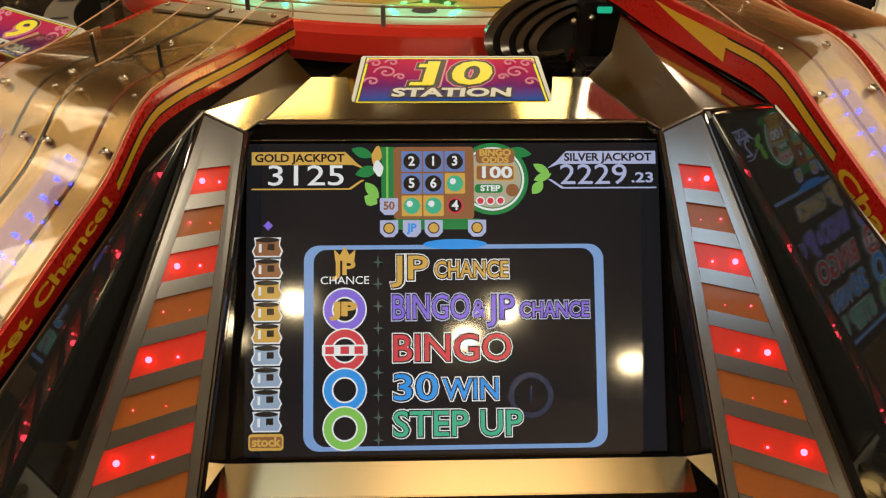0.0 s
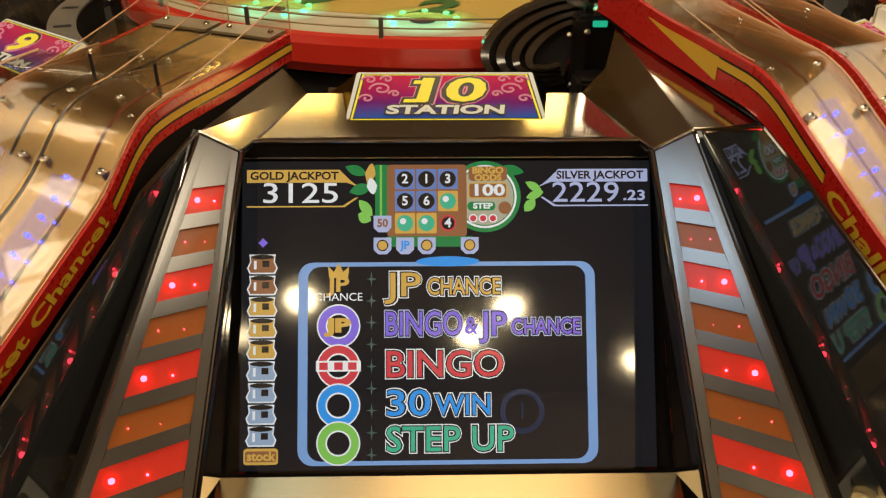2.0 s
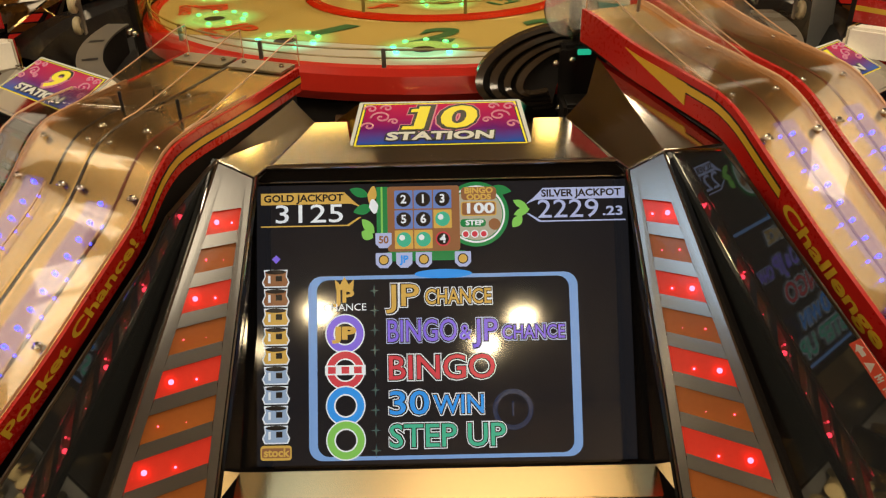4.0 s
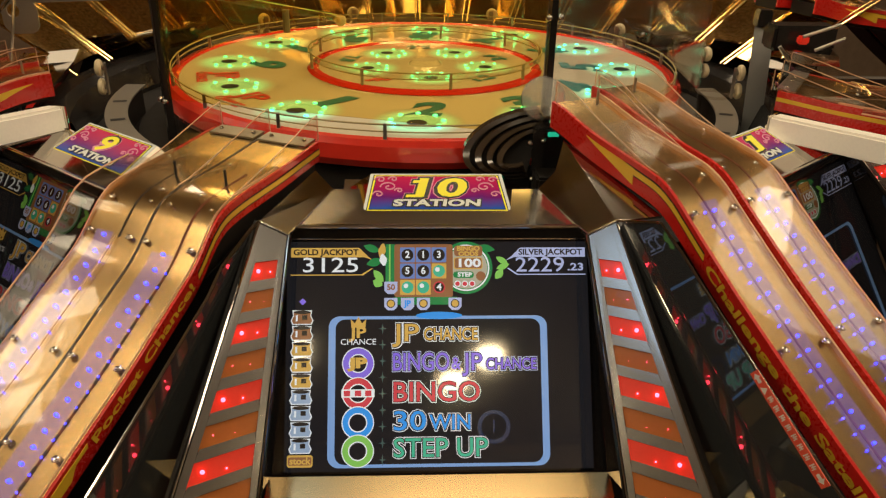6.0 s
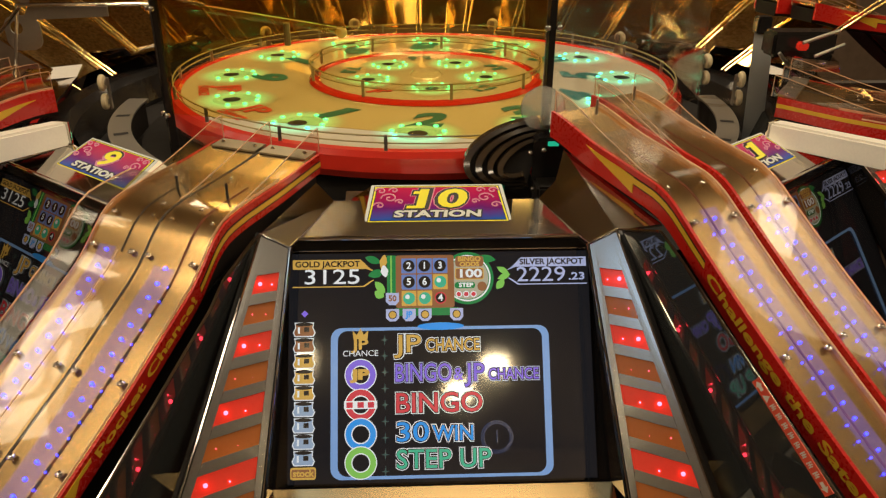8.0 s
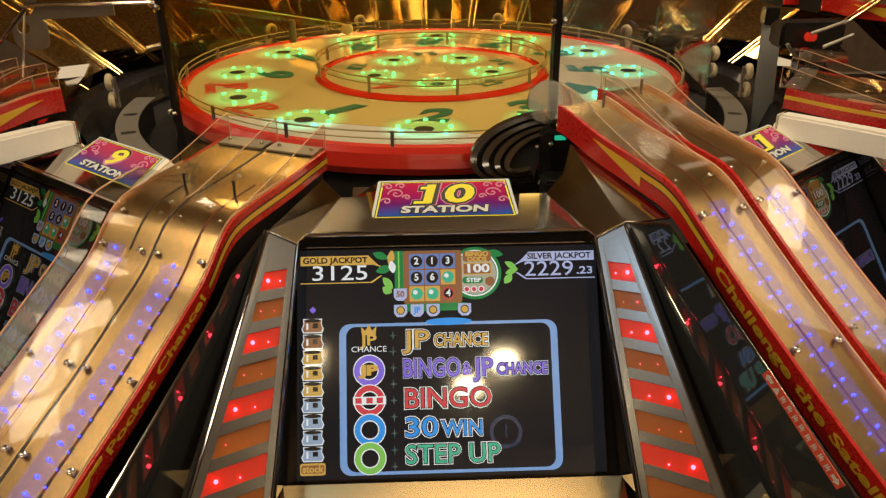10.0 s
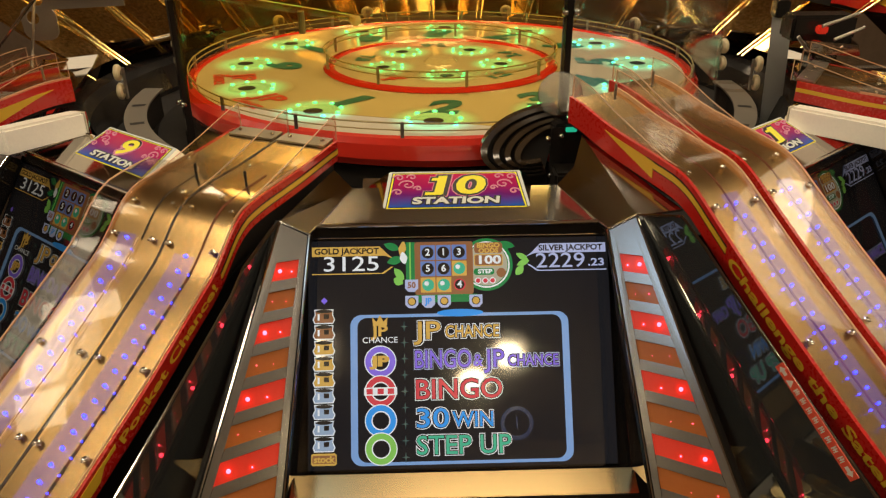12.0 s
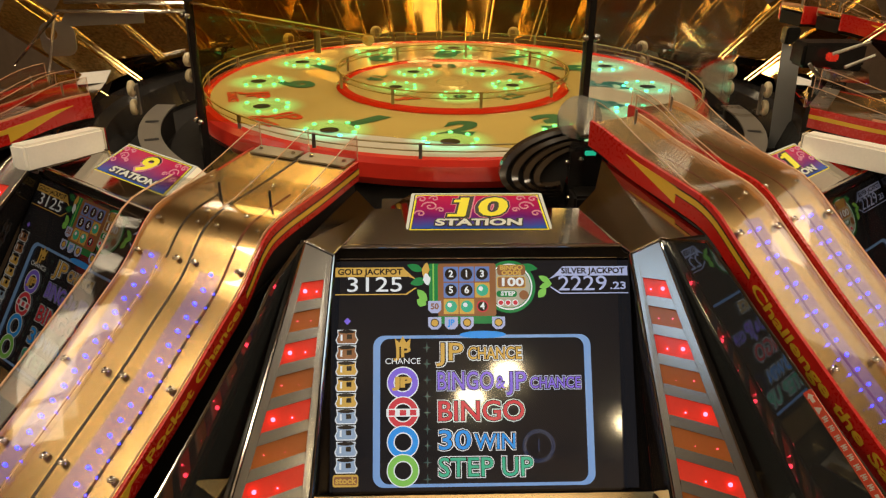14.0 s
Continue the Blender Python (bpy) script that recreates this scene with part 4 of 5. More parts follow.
left_rail = pocket_rail(rail_pose((-0.175, 1.18), 24.8, -1))
right_rail = challenge_rail(rail_pose((0.1606, 1.2096), 26.6, 1))
copy_thing(left_rail, turn(PHI * 2) @ rail_pose((-0.175, 1.113), 23, -1) @ Matrix.Translation((0, 0, 0.022)))
copy_thing(right_rail, turn(PHI * 2) @ rail_pose((0.155, 1.13), 24, 1) @ Matrix.Translation((0, 0.125, 0.05)))
copy_thing(right_rail, turn(PHI * -2) @ rail_pose((0.155, 1.13), 24, 1) @ Matrix.Translation((0, 0.05, -0.02)))


# ---- dark mirror plates between the side panels and the rails ----
MN, MD = V(0.9335, 0.3573, -0.0285), 0.5333        # the plane of the right-hand plate; the other is its mirror image


def on_plate(sgn, y, z, out=0.0):
    return V(sgn * ((MD - MN.y * y - MN.z * z) / MN.x + out), y, z)


def mirror_wall(sgn, rail, z, rim):
    """An upright smoked mirror plate below a rail; rim: its upper edge as (y, z)."""
    h = holder("mirror_side_wall", "glossy smoked mirror plate that reflects the display and lights", "side wall", "plates beside the side panels")
    ring = [on_plate(sgn, y, q) for y, q in rim] + [on_plate(sgn, 0.56, 0.60), on_plate(sgn, 0.80, 0.60), on_plate(sgn, 0.99, 0.86)]
    part("plate", slab(ring, (sgn * 0.004, 0.0015, 0)), SMOKE, h)
    part("rim", tube([on_plate(sgn, y, q + 0.0005, 0.002) for y, q in rim], 0.0018, 6), CHROME, h, "thin bright steel rim", True)
    part("foot", slab([on_plate(sgn, 0.60, 0.62, 0.006), on_plate(sgn, 0.98, 0.62, 0.006), on_plate(sgn, 0.98, 0.40, 0.006), on_plate(sgn, 0.60, 0.40, 0.006)], (sgn * 0.03, 0.01, 0)), DARK, h)

    def f(p):
        return V(sgn * p[0], p[1], p[2])
    # steel wing between the corner plate and the rail
    e0, e1 = rail.matrix_basis @ V(0, 0.06, z(0.06) - 0.042), rail.matrix_basis @ V(0, 0.27, z(0.27) - 0.040)
    part("wing_plate", slab([f(A), f(D), e0, e1], (0, 0, -0.003)), CHROME, h, "polished steel wing plate")
    part("wing_edge", tube([f(A) + V(0, 0, 0.001), on_plate(sgn, rim[1][0], rim[1][1]) + V(0, 0, 0.001)], 0.0016, 6), CHROME, h, "bright steel edge", True)
    return h


mirror_wall(-1, left_rail, LZ, ((0.972, 1.014), (0.90, 0.992), (0.868, 0.969), (0.797, 0.935), (0.741, 0.908), (0.69, 0.884), (0.56, 0.825)))
mirror_wall(1, right_rail, RZ, ((0.966, 1.018), (0.905, 1.046), (0.8625, 1.026), (0.822, 1.003), (0.7435, 0.961), (0.673, 0.924), (0.56, 0.868)))


# ---- the wheel ----
# Pocket plastic: the LEDs' green light is put into its colour and emission.
POCKETG = mat("green_glow_pocket", (0.40, 0.52, 0.30), 0.35, vary=0.2, emit=(0.06, 0.8, 0.42), power=0.40)


def wheel():
    h = holder("lottery_wheel", "cream lottery wheel with red rims, numbered pockets and green lights", "wheel", m=Matrix.Translation((0, YC, ZW)))
    part("disc", lathe([(0.0, 0.005), (0.240, 0.005), (0.25, 0.003), (0.262, 0.0), (0.546, 0.0), (0.546, -0.05), (0.0, -0.05)], 96), CREAM, h, "cream plastic disc", True)
    part("outer_rim", lathe([(0.546, -0.002), (0.552, 0.004), (0.566, 0.003), (0.575, -0.006), (0.580, -0.030), (0.572, -0.044), (0.546, -0.046), (0.546, -0.002)], 96), WRED, h, "glossy red outer rim", True)
    part("inner_rim", lathe([(0.244, 0.004), (0.250, 0.009), (0.262, 0.008), (0.270, 0.0015), (0.244, 0.0015)], 72), WRED, h, "glossy red inner ring", True)
    part("hub", lathe([(0.0, 0.018), (0.028, 0.016), (0.04, 0.004), (0.0, 0.004)], 24), CREAM, h, "cream hub", True)

    def pocket(x, y, z, r):
        ux, uy = x / math.hypot(x, y), y / math.hypot(x, y)
        # green lamp glow round the pocket, put into the ring's emission
        g = part("lit_ring", lathe([(r * 2.6, 0.0004), (r * 1.3, 0.0010)], 32), HALO if r > 0.03 else HALOS, h, "green glow of the pocket lamps, put into an added ring", True)
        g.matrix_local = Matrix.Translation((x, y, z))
        p = part("pocket", lathe([(r * 1.35, 0.0012), (r * 1.1, 0.0035), (r, 0.003), (r * 0.93, 0.0012), (0.0, 0.0012)], 28, (x, y, z)), POCKETG, h, "round pocket with a raised lip", True)
        # flat black disc: the dark of the hole is put into the colour
        part("hole", lathe([(r * 0.54, 0.0018), (0.0, 0.0018)], 28, (x + r * 0.22 * ux, y + r * 0.22 * uy, z)), BLACKP, p)
        for i in range(7):
            a = math.atan2(x, -y) + math.pi + (i - 3) * 0.72
            part("led", ball((x + r * 1.42 * math.sin(a), y - r * 1.42 * math.cos(a), z + 0.003), r * 0.15, 0.5, 8, 6), GREENLED, p)
    digits = {0: "2", 1: "3", 2: "4", 3: "5", 4: "6", 5: "7", 6: "8", 7: "9", 8: "1", 9: "9", 10: "JP", 11: "1"}
    for i in range(12):
        a = radians(-3 + 30 * i)
        r = 0.448
        pocket(r * math.sin(a), -r * math.cos(a), 0.0, 0.034)
        word = digits[i]
        if word == "JP":
            for da in (-0.22, 0.22):
                b = a + da
                letters("number", "JP", 0.07, REDINK, h, Matrix.Translation((r * math.sin(b), -r * math.cos(b), 0.0012)) @ Matrix.Rotation(b, 4, "Z"), 0.07, 0.0002, bold=0.002)
                letters("number", "CHANCE", 0.03, REDINK, h, Matrix.Translation(((r + 0.052) * math.sin(b), -(r + 0.052) * math.cos(b), 0.0012)) @ Matrix.Rotation(b, 4, "Z"), 0.09, 0.0002, bold=0.001)
        else:
            b = a + 0.045
            letters("number", word, 0.125, TEAL, h, Matrix.Translation((0.372 * math.sin(b), -0.372 * math.cos(b), 0.0016)) @ Matrix.Rotation(b, 4, "Z"), 0.070 if word != "1" else 0.030, 0.0002, bold=0.0055, lean=0.30)
    for i in range(5):
        a = radians(4 + 72 * i)
        pocket(0.135 * math.sin(a), -0.135 * math.cos(a), 0.005, 0.028)
        b = a + radians(36)
        letters("number", ("1.2", "3.4", "5.6", "7.8", "JP")[i], 0.05, REDINK if i == 4 else TEAL, h, Matrix.Translation((0.185 * math.sin(b), -0.185 * math.cos(b), 0.0064)) @ Matrix.Rotation(b, 4, "Z"), 0, 0.0002, bold=0.002)
    # fences
    for r, zz, z0, n, m in ((0.560, 0.028, 0.0, 18, GREYM), (0.266, 0.044, 0.014, 9, GREYM)):
        ring = [V(r * math.sin(k * math.tau / 96), -r * math.cos(k * math.tau / 96), 0) for k in range(96)]
        if r < 0.3:
            part("fence_band", lathe([(r, zz - 0.012), (r + 0.002, zz - 0.012), (r + 0.002, zz), (r, zz), (r, zz - 0.012)], 96), CLEAR, h, "clear band of the fence", True)
        part("fence_rail", tube([p + V(0, 0, zz) for p in ring], 0.0016, 6, True), EDGEG, h, "fence rail", True)
        part("fence_rail", tube([p + V(0, 0, zz - 0.012) for p in ring], 0.0012, 6, True), EDGEG, h, "fence rail", True)
        for k in range(n):
            a = radians(-3 + 15 + 360 / n * k) if n == 18 else radians(10 + 40 * k)
            c_, s_ = math.cos(a), math.sin(a)
            part("fence_post", box((r * s_, -r * c_, z0 + (zz - z0) / 2), (0.006, 0.006, zz - z0 + 0.004), 0.0008), GREYM, h)
    return h


EDGEG = mat("olive_acrylic_edge", (0.42, 0.36, 0.16), 0.25, vary=0.1)
wheel()
tagged(part("wheel_base", lathe([(0.0, -0.055), (0.55, -0.055), (0.56, -0.09), (0.64, -0.10), (0.66, -0.12), (0.80, -0.12), (0.80, -0.5), (0.0, -0.5)], 72, (0, YC, ZW)), DARK, None, smooth=False), "dark round base below the wheel", "wheel base", kind="structure")


# ---- enclosure: posts, amber and clear panels ----
def ring_pt(r, deg, z):
    a = radians(deg)
    return V(r * math.sin(a), YC - r * math.cos(a), z)


POSTS = (17.3, -52.0, 62.0, 108.0, 150.0, -98.0, -144.0)
BLACK_POSTS = (17.3, -52.0)


enclosure = holder("wheel_enclosure", "amber and clear acrylic enclosure with slim black posts", "enclosure", m=Matrix.Translation((0, YC, 0)))


def enclosure_post(deg):
    p = part("post", box((0, 0, 1.24), (0.011, 0.014, 0.70), 0.001), BLACK, enclosure, "slim black upright post")
    p.matrix_local = Matrix.Rotation(radians(deg), 4, "Z") @ Matrix.Translation((0, -0.613, 0))
    for z in (1.218, 1.028, 1.30):
        for dx in (-0.010, 0.010):
            part("bolt", ball((dx, -0.008, z), 0.0055, 1, 10, 6), CHROME, p, "chrome bolt", True)


for d in BLACK_POSTS:
    enclosure_post(d)
order = sorted(POSTS)
for a, b in zip(order, order[1:] + [order[0] + 360]):
    tint = (a, b) == (-52.0, 17.3) or a < -60
    p, q = ring_pt(0.613, a, 1.03) - V(0, YC, 0), ring_pt(0.613, b, 1.03) - V(0, YC, 0)
    w = (q - p).normalized()
    p, q = p + w * 0.008, q - w * 0.008
    o = part("panel", slab([p, q, q + V(0, 0, 0.50), p + V(0, 0, 0.50)], w.cross(V(0, 0, 1)) * 0.004), AMBER if tint else PANE, enclosure, "amber tinted panel" if tint else "clear acrylic panel")
    o.visible_shadow = False
    if a not in BLACK_POSTS:
        part("corner_strip", tube([p, p + V(0, 0, 0.50)], 0.004, 8), CLEAR, enclosure, "clear corner strip")


# ---- ball carrier with its louvred shell ----
RIBM = mat("brown_black_plastic", (0.045, 0.030, 0.018), 0.18, vary=0.3, coat=0.5)
HAZE = clear("hazy_acrylic", (0.62, 0.62, 0.64), 0.30, 0.25)


def carrier():
    h = holder("ball_carrier", "black ribbed ball carrier arm with a hazy round acrylic disc", "ball carrier", m=Matrix.Translation((0.172, 1.235, 1.0)))
    def arc(f, depth, n=22):
        """A curved edge of the shell; f: 1 for the outermost, 0 for the innermost."""
        rx, rz = 0.026 + 0.072 * f, 0.014 + 0.034 * f
        return [V(-0.026 + rx * math.cos(a) + 0.016 * math.sin(a), depth + 0.03 * math.sin(a), 0.030 + rz * math.sin(a) + 0.010 * math.cos(a)) for a in [math.pi * 0.44 + i / n * math.pi * 1.12 for i in range(n + 1)]]
    back = arc(0.96, 0.024)
    part("shell_back", slab(back, (0, 0.004, 0)), DARK, h, "dark plate behind the ribs")
    for f, g, dep in ((1.0, 0.86, 0.010), (0.74, 0.60, 0.004), (0.48, 0.36, -0.002), (0.26, 0.14, -0.008)):
        bm = bmesh.new()
        o_, i_ = arc(f, dep), arc(g, dep - 0.004)
        rings = [[bm.verts.new(q) for q in (a_, b_, b_ + V(0, 0.018, 0), a_ + V(0, 0.018, 0))] for a_, b_ in zip(o_, i_)]
        for r0, r1 in zip(rings, rings[1:]):
            for j in range(4):
                bm.faces.new((r0[j], r0[(j + 1) % 4], r1[(j + 1) % 4], r1[j]))
        bm.faces.new(rings[0])
        bm.faces.new(rings[-1][::-1])
        part("rib", bm, RIBM, h, "curved glossy brown-black rib", True)
    part("arm", box((0.012, -0.004, 0.0), (0.056, 0.04, 0.13), 0.004), BLACK, h)
    part("arm_lower", box((0.006, -0.05, -0.06), (0.050, 0.05, 0.13), 0.004), DARK, h)
    part("arm_plate", slab([(-0.022, -0.030, -0.02), (-0.004, -0.030, -0.02), (-0.002, -0.030, 0.062), (-0.020, -0.030, 0.062)], (0, 0.004, 0), 0.001), BLACK, h, "glossy black side plate")
    pl = part("round_plate", lathe([(0.0, 0.0), (0.033, 0.0), (0.035, 0.002), (0.033, 0.004), (0.0, 0.004)], 32), HAZE, h, "round hazy acrylic disc")
    pl.matrix_local = Matrix.Translation((-0.002, 0.02, 0.100)) @ Matrix.Rotation(radians(72), 4, "X")
    part("plate_shelf", slab([(-0.004, -0.012, 0.082), (0.06, -0.01, 0.088), (0.06, 0.03, 0.088), (-0.01, 0.03, 0.088)], (0, 0, -0.005), 0.001), CHROME, h)
    part("green_lamp", box((0.010, -0.026, 0.058), (0.017, 0.004, 0.007), 0.0008), glow("green_marker", (0.02, 0.5, 0.28), 0.8), h)
    for x, y, z in ((-0.026, -0.034, 0.046), (-0.006, -0.034, 0.05), (0.034, -0.012, 0.094), (-0.02, -0.034, -0.012)):
        part("bolt", ball((x, y, z), 0.0045, 1, 10, 6), CHROME, h, "chrome bolt", True)
    return h


carrier()


# ---- outer ring behind the wheel: black track, rollers, folded gold film ----
tagged(part("track_ring", lathe([(0.745, 0.90), (0.765, 0.955), (0.79, 0.965), (0.83, 0.965), (0.83, 0.80), (0.745, 0.80), (0.745, 0.90)], 96, (0, YC, 0), radians(70), radians(290)), BLACK, None, smooth=False),
       "glossy black curved track behind the wheel", "track", kind="structure")


def roller(deg, r=0.72, z=1.0, two=True):
    p = ring_pt(r, deg, z)
    h = holder("guide_roller", "ivory guide rollers on a small steel bracket", "roller", "guide rollers round the wheel", m=Matrix.Translation(p) @ Matrix.Rotation(radians(deg), 4, "Z"))
    part("bracket", box((0, 0.012, -0.008), (0.014, 0.004, 0.07), 0.001), GREYM, h)
    for dz in ((0.016, -0.026) if two else (0.012,)):
        w = part("roller", lathe([(0.0, -0.006), (0.015, -0.006), (0.018, -0.003), (0.018, 0.003), (0.015, 0.006), (0.0, 0.006)], 24), IVORY, h, "ivory roller wheel", True)
        w.matrix_local = Matrix.Translation((0, 0, dz)) @ Matrix.Rotation(radians(90), 4, "X")
        ax = part("axle", lathe([(0.0, -0.009), (0.006, -0.009), (0.006, 0.009), (0.0, 0.009)], 12), GREYM, h)
        ax.matrix_local = Matrix.Translation((0, 0, dz)) @ Matrix.Rotation(radians(90), 4, "X")


for d in (-84, -110, -140, -163, 162, 128, 100, 84):
    roller(d, two=True)


def gold_fan(d0, d1, n):
    for i in range(n):
        a, b = d0 + (d1 - d0) * i / n, d0 + (d1 - d0) * (i + 1) / n
        mid = (a + b) / 2
        h = holder("gold_reflector", "folded translucent gold film reflector with bright rods", "reflector", "gold reflectors behind the wheel")
        f0, f1, g = ring_pt(0.83, a, 0.998), ring_pt(0.83, b, 0.998), ring_pt(0.88, mid, 0.972)
        t0, t1, tm = ring_pt(1.12, a, 1.20), ring_pt(1.12, b, 1.20), ring_pt(1.10, mid, 1.12)
        for pts in ((f0, g, tm, t0), (g, f1, t1, tm)):
            bm = bmesh.new()
            vs = [bm.verts.new(p) for p in pts]
            bm.faces.new(vs)
            bmesh.ops.subdivide_edges(bm, edges=list(bm.edges), cuts=5, use_grid_fill=True)
            for v in bm.verts:
                k = noise.noise(v.co * 14) * 0.010
                v.co += V(0, 0, k)
            ext = bmesh.ops.extrude_face_region(bm, geom=list(bm.faces))
            bmesh.ops.translate(bm, verts=[e for e in ext["geom"] if isinstance(e, bmesh.types.BMVert)], vec=(0, 0, -0.001))
            part("film", bm, GOLDF, h, "creased gold film", True)
        for p, q, r in ((f0, t0, 0.0032), (f0.lerp(f1, 0.10), t0.lerp(t1, 0.10), 0.0022), (g, tm, 0.0020)):
            d = (p - q).normalized()
            part("rod", tube([p + d * 0.035, q], r, 8), GOLDR, h, "bright gold rod", True)


gold_fan(92, 268, 16)


# ---- light bars beside the neighbours, grey arc plates, small metal plates ----
def light_bar(p, q, name="light_bar"):
    p, q = Vector(p), Vector(q)
    h = holder("light_bar", "cream frosted light bar, lit", "light bar", "light bars beside the neighbour stations")
    d = (q - p).normalized()
    nrm = d.cross(V(0, 0, 1))
    part("diffuser", slab([p, q, q + V(0, 0, -0.040) - nrm * 0.0, p + V(0, 0, -0.040)], nrm * 0.03, 0.004), WHITEBAR, h, "cream frosted face")
    part("end_cap", slab([p - d * 0.004, p - d * 0.001, p - d * 0.001 + V(0, 0, -0.042), p - d * 0.004 + V(0, 0, -0.042)], nrm * 0.032), CHROME, h)


light_bar((0.602, 1.36, 1.050), (0.72, 1.20, 1.058))
light_bar((-0.610, 1.36, 1.054), (-0.665, 1.20, 1.073))


def arc_plate(a0, a1):
    h = holder("arc_plate", "grey slotted metal arc plate on the dark base", "plate", "arc plates round the wheel")
    part("plate", lathe([(0.655, 0.0), (0.70, 0.0), (0.70, -0.004), (0.655, -0.004), (0.655, 0.0)], 24, (0, YC, 0.955), radians(a0), radians(a1)), GREYM, h)
    # slots are flat black marks, their shade put into the colour
    for d in (a0 + 12, a0 + 24):
        part("slot", lathe([(0.662, 0.0006), (0.69, 0.0006), (0.69, -0.001)], 4, (0, YC, 0.955), radians(d), radians(d + 1.4)), BLACKP, h)
    part("support", lathe([(0.66, -0.006), (0.695, -0.006), (0.695, -0.08), (0.66, -0.08), (0.66, -0.006)], 24, (0, YC, 0.955), radians(a0 + 1), radians(a1 - 1)), DARK, h)


arc_plate(-92, -48)
arc_plate(48, 92)
tagged(part("ledge_plate", slab([(-0.14, 1.235, 0.975), (0.0, 1.235, 0.975), (0.0, 1.205, 0.962), (-0.14, 1.205, 0.962)], (0, 0, -0.004), 0.001), CHROME, None), "small bent steel plate on the dark base", "plate")


# ---- medal tray in front of the shelf, and the warning sticker on the plate ----
def tray():
    h = holder("medal_tray", "dark steel medal tray in front of the display shelf", "tray")
    part("tray_floor", slab([(-0.235, 0.782, 0.640), (0.235, 0.782, 0.640), (0.24, 0.57, 0.630), (-0.24, 0.57, 0.630)], (0, 0, -0.008)), GREYM, h, "worn grey steel floor")
    part("tray_front", slab([(-0.245, 0.565, 0.70), (0.245, 0.565, 0.70), (0.245, 0.565, 0.62), (-0.245, 0.565, 0.62)], (0, -0.012, 0), 0.002), BLACK, h, "black front wall")
    for sx in (-1, 1):
        part("tray_side", slab([(sx * 0.242, 0.785, 0.70), (sx * 0.242, 0.57, 0.69), (sx * 0.242, 0.57, 0.625), (sx * 0.242, 0.785, 0.635)], (sx * 0.006, 0, 0)), BLACK, h, "black side wall")
    part("divider", slab([(0.035, 0.775, 0.690), (0.035, 0.60, 0.680), (0.035, 0.60, 0.634), (0.035, 0.775, 0.640)], (0.006, 0, 0), 0.001), BLACK, h, "black divider")
    part("tray_leg", box((0, 0.66, 0.31), (0.40, 0.16, 0.61), 0.004), DARK, h, "dark pedestal")
    return h


tray()


def sticker():
    h = holder("warning_sticker", "red warning sticker strip with white marks on the mirror plate", "sticker")

    def st(u, w, out):
        """Along the strip and across it, both from 0 to 1."""
        y = 0.7376 - 0.1053 * u - 0.0065 * w
        q = 0.9492 - 0.0590 * u + 0.0105 * w
        return on_plate(1, y, q, -out)
    part("strip", slab([st(0, 0, 0.001), st(1, 0, 0.001), st(1, 1, 0.001), st(0, 1, 0.001)], (0.0008, 0, 0)), STICKER, h)
    for i in range(8):
        k = 0.235 + 0.083 * i
        for u0, u1, w0, w1 in ((k, k + 0.010, 0.22, 0.80), (k + 0.018, k + 0.028, 0.30, 0.80), (k + 0.036, k + 0.044, 0.22, 0.70), (k, k + 0.044, 0.46, 0.56)):
            part("mark", slab([st(u0, w0, 0.0013), st(u1, w0, 0.0013), st(u1, w1, 0.0013), st(u0, w1, 0.0013)], (0.0004, 0, 0)), WHITEP, h)
    part("warning_triangle", slab([st(0.135, 0.18, 0.0013), st(0.205, 0.18, 0.0013), st(0.17, 0.86, 0.0013)], (0.0004, 0, 0)), WHITEP, h)
    for k, f in ((0.02, 1), (0.98, -1)):
        part("arrow", slab([st(k, 0.5, 0.0013), st(k + 0.04 * f, 0.1, 0.0013), st(k + 0.04 * f, 0.32, 0.0013), st(k + 0.085 * f, 0.32, 0.0013), st(k + 0.085 * f, 0.68, 0.0013), st(k + 0.04 * f, 0.68, 0.0013), st(k + 0.04 * f, 0.9, 0.0013)], (0.0004, 0, 0)), WHITEP, h)


sticker()
coin0 = None
rng = random.Random(5)
for i in range(150):
    layer = i // 75
    m = Matrix.Translation((rng.uniform(-0.215, 0.215), rng.uniform(0.60, 0.765), 0.6385 + 0.004 * layer + rng.uniform(0, 0.005))) @ Euler((rng.uniform(-0.22, 0.22) - 0.04, rng.uniform(-0.22, 0.22), rng.uniform(0, 6))).to_matrix().to_4x4()
    if coin0 is None:
        coin0 = part("medal", lathe([(0.0, 0.0011), (0.0108, 0.0011), (0.0112, 0.0015), (0.0125, 0.0013), (0.0125, -0.0013), (0.0, -0.0013)], 20), COIN, None)
        tagged(coin0, "round brass game medal lying in the tray", "medal", "medals in the tray")
        coin0.matrix_world = m
    else:
        copy_thing(coin0, m)


# ---- things behind and beside the wheel ----
ga, gb = V(-0.402, 1.45 - YC, 1.226), V(-0.198, 1.95 - YC, 1.098)
part("guide_bar", tube([ring_pt(0.613, -52, 1.235) - V(0, YC, 0), ga, gb], 0.006, 10), AMBER, enclosure, "clear guide bar over the wheel", True)
part("guide_rod", tube([ring_pt(0.613, -52, 1.24) - V(0, YC, 0), ga + V(0.02, 0, 0.004), gb + V(0.008, 0, 0.010)], 0.0022, 8), GOLDR, enclosure, "bright thin rod", True)
part("guide_stub", tube([ga.lerp(gb, 0.55), ga.lerp(gb, 0.55) + V(0, 0, -0.045)], 0.007, 10), GREYM, enclosure, "grey stub below the bar", True)
part("guide_roller", ball(gb, 0.014, 1, 14, 10), IVORY, enclosure, "ivory end roller", True)


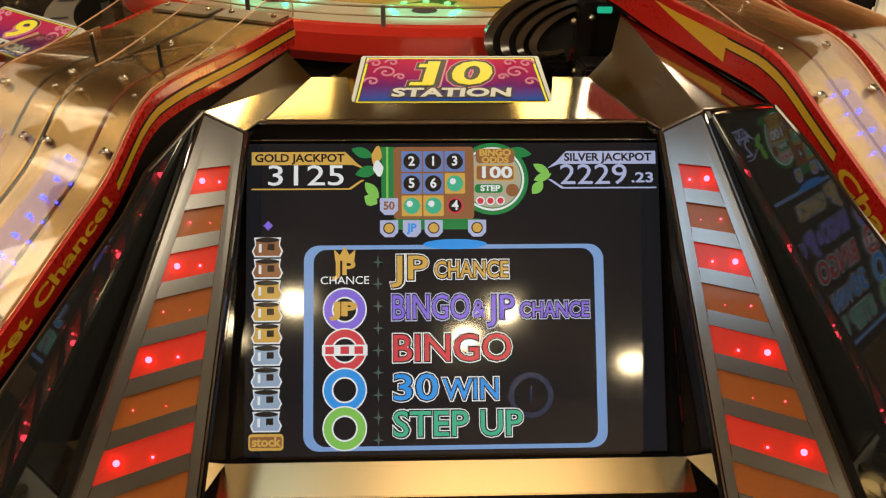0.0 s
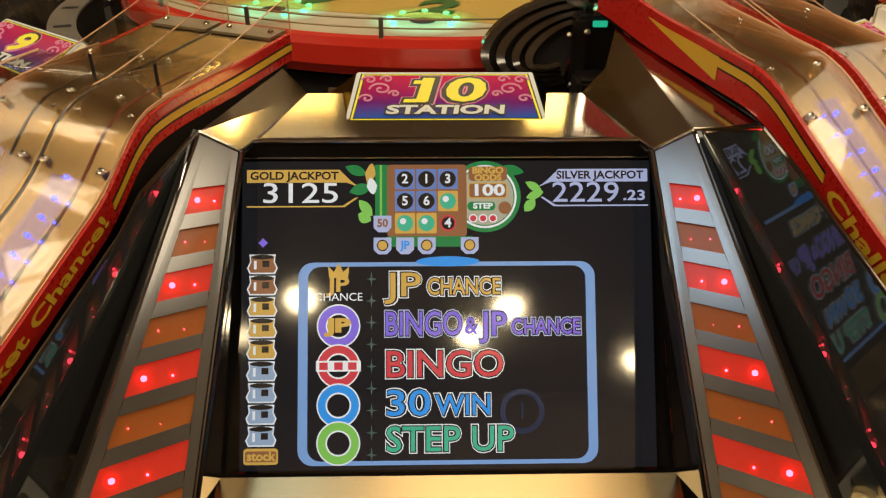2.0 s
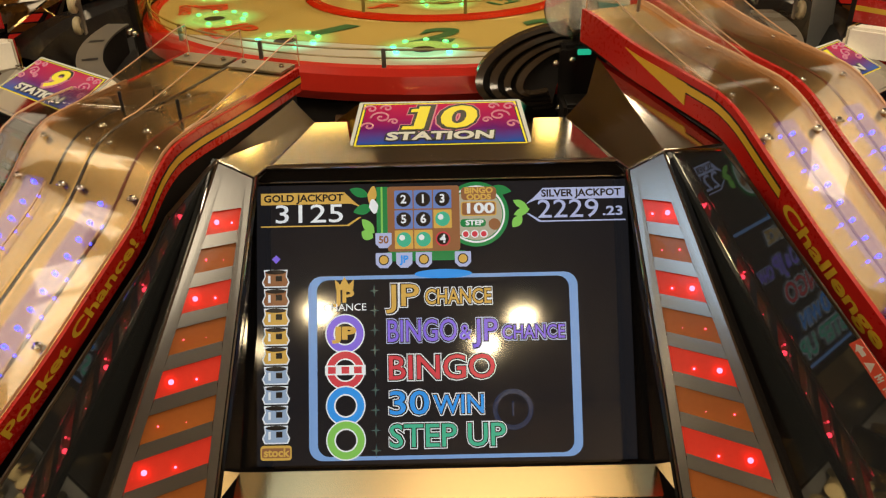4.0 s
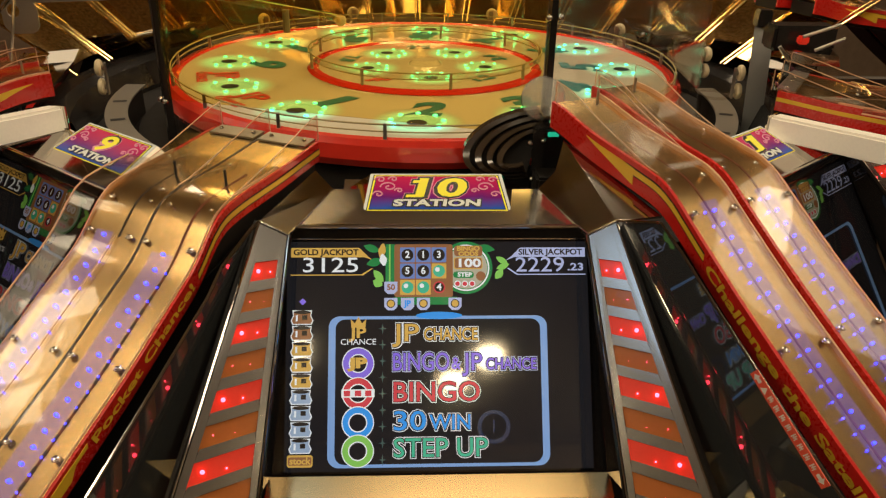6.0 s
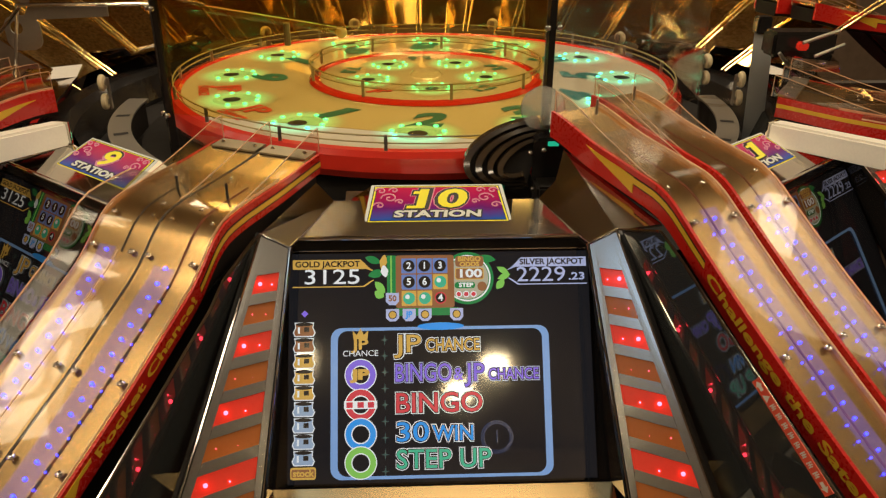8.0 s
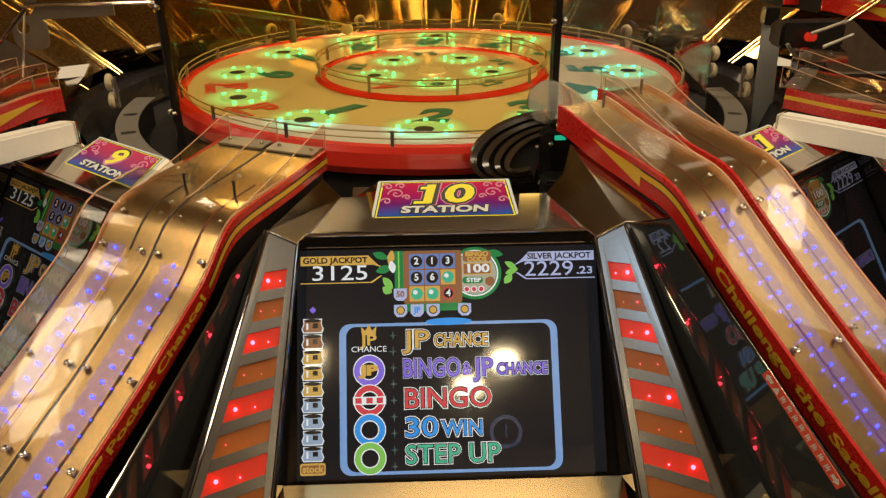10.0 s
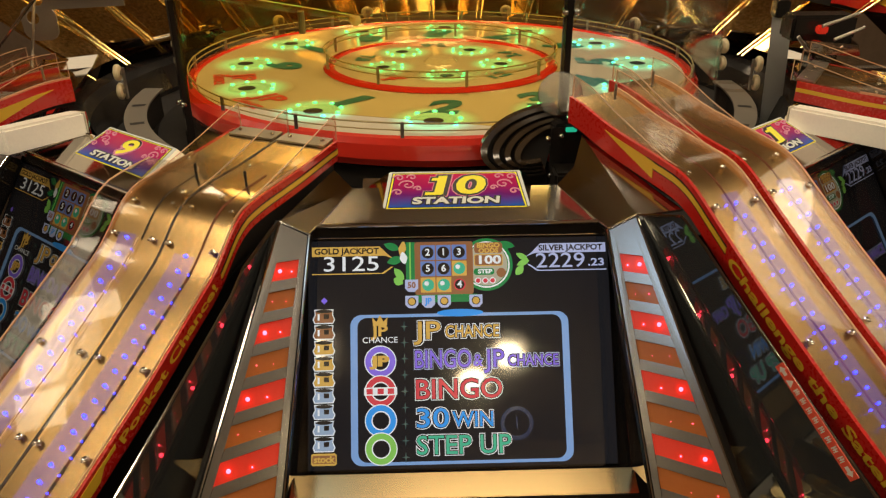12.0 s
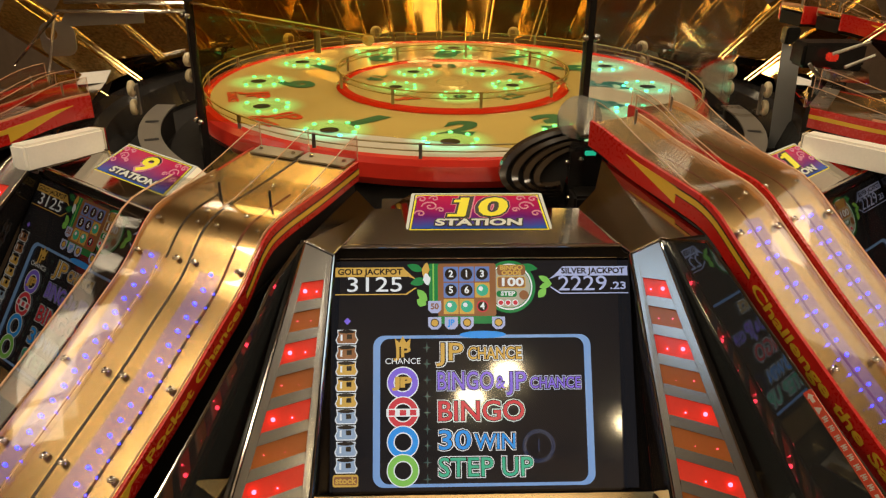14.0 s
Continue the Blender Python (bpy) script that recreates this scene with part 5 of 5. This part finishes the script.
def chrome_frame():
    h = holder("tube_stand", "polished steel tube stand with a grey plate beside the wheel", "stand")
    part("tube", tube([(-0.716, 1.5, 1.223), (-0.485, 1.5, 1.225)], 0.0035, 8), CHROME, h, "polished tube", True)
    part("tube", tube([(-0.70, 1.51, 1.238), (-0.485, 1.5, 1.238)], 0.0035, 8), CHROME, h, "polished tube", True)
    part("plate", slab([(-0.70, 1.505, 1.220), (-0.565, 1.505, 1.219), (-0.565, 1.505, 1.203), (-0.715, 1.505, 1.196)], (0, 0.004, 0)), GREYM, h, "grey metal plate")
    part("strut", tube([(-0.712, 1.5, 1.22), (-0.83, 1.55, 1.12)], 0.003, 8), CHROME, h, "polished strut", True)
    # flat arm with a round hole
    c = V(-0.775, 1.6, 1.168)
    bm = bmesh.new()
    n = 24
    a = [bm.verts.new(c + V(0.022 * math.cos(i * math.tau / n) + (0.022 if math.cos(i * math.tau / n) > 0 else 0), 0, 0.022 * math.sin(i * math.tau / n) - (0.02 if math.sin(i * math.tau / n) < 0 else 0))) for i in range(n)]
    b = [bm.verts.new(c + V(0.012 * math.cos(i * math.tau / n), 0, 0.012 * math.sin(i * math.tau / n))) for i in range(n)]
    fs = [bm.faces.new((a[i], a[(i + 1) % n], b[(i + 1) % n], b[i])) for i in range(n)]
    ext = bmesh.ops.extrude_face_region(bm, geom=fs)
    bmesh.ops.translate(bm, verts=[e for e in ext["geom"] if isinstance(e, bmesh.types.BMVert)], vec=(0, 0.004, 0))
    part("eye_plate", bm, GREYM, h, "flat arm with a round hole")
    part("upright", tube([(-0.715, 1.5, 1.223), (-0.82, 1.64, 1.06), (-0.86, 1.70, 0.80)], 0.003, 8), GREYM, h, "", True)


chrome_frame()


def grey_upright():
    h = holder("steel_upright", "flat grey steel upright plate behind the wheel", "upright")
    part("plate", slab([(0.704, 1.75, 1.128), (0.748, 1.75, 1.118), (0.764, 1.75, 0.88), (0.718, 1.75, 0.88)], (0.004, 0.008, 0), 0.001), GREYP, h)
    part("head", box((0.722, 1.757, 1.145), (0.03, 0.03, 0.036), 0.003), BLACK, h)
    part("foot", box((0.74, 1.76, 0.885), (0.07, 0.05, 0.02), 0.002), DARK, h)


grey_upright()


def drive_bracket():
    h = holder("drive_bracket", "grey metal drive bracket with struts and red lamp", "bracket")
    part("plate", slab([(0.700, 1.58, 1.112), (0.808, 1.58, 1.102), (0.816, 1.58, 1.080), (0.722, 1.58, 1.086)], (0.01, 0.05, 0.004), 0.001), CHROME, h, "bent polished plate")
    part("housing", box((0.760, 1.66, 1.125), (0.13, 0.06, 0.05), 0.006), BLACK, h, "black housing")
    for a, b in (((0.731, 1.585, 1.138), (0.800, 1.585, 1.162)), ((0.760, 1.585, 1.112), (0.815, 1.585, 1.135)), ((0.690, 1.59, 1.118), (0.716, 1.59, 1.088))):
        part("strut", tube([a, b], 0.0035, 8), GREYM, h, "grey steel strut", True)
    part("lamp", box((0.745, 1.612, 1.127), (0.020, 0.018, 0.016), 0.003), REDWIN, h, "red lamp lens")
    part("post", box((0.765, 1.64, 0.97), (0.05, 0.05, 0.26), 0.003), DARK, h, "dark post")


drive_bracket()


def ball_cage(x, y, z, n, mat_):
    h = holder("ball_cage", "round wire cage holding shiny balls", "cage", "ball cages behind the wheel", m=Matrix.Translation((x, y, z)))
    for k in range(n + 1):
        part("hoop", tube([(0.070 * math.cos(i * math.tau / 20), 0.070 * math.sin(i * math.tau / 20), 0.062 * k) for i in range(20)], 0.0028, 6, True), GREYM, h, "grey wire hoop", True)
    for i in range(8):
        a = i * math.tau / 8
        part("bar", tube([(0.07 * math.cos(a), 0.07 * math.sin(a), -0.15), (0.07 * math.cos(a), 0.07 * math.sin(a), 0.062 * n)], 0.0022, 6), GREYM, h, "grey wire bar")
    for k in range(n):
        part("ball", ball((0.01 * (-1) ** k, 0.008 * (-1) ** k, 0.032 + 0.062 * k), 0.038, 1, 20, 12), mat_, h, "shiny ball", True)
    part("stand", lathe([(0.0, -0.14), (0.075, -0.14), (0.08, -0.16), (0.08, -0.9), (0.0, -0.9)], 24), DARK, h)


ball_cage(1.00, 2.70, 0.945, 4, GOLDR)
ball_cage(0.66, 2.95, 0.945, 4, WRED)


def clear_bowl():
    h = holder("clear_bowl", "clear plastic cup on the dark base", "cup", m=Matrix.Translation((0.675, 1.83, 0.892)))
    o = part("wall", lathe([(0.030, 0.0), (0.036, 0.035), (0.040, 0.07), (0.038, 0.07), (0.034, 0.035), (0.028, 0.002)], 24), CLEAR, h, "clear wall", True)
    o.visible_shadow = False
    part("base", lathe([(0.0, 0.003), (0.032, 0.003), (0.034, 0.0), (0.0, 0.0)], 24), CHROME, h)


clear_bowl()
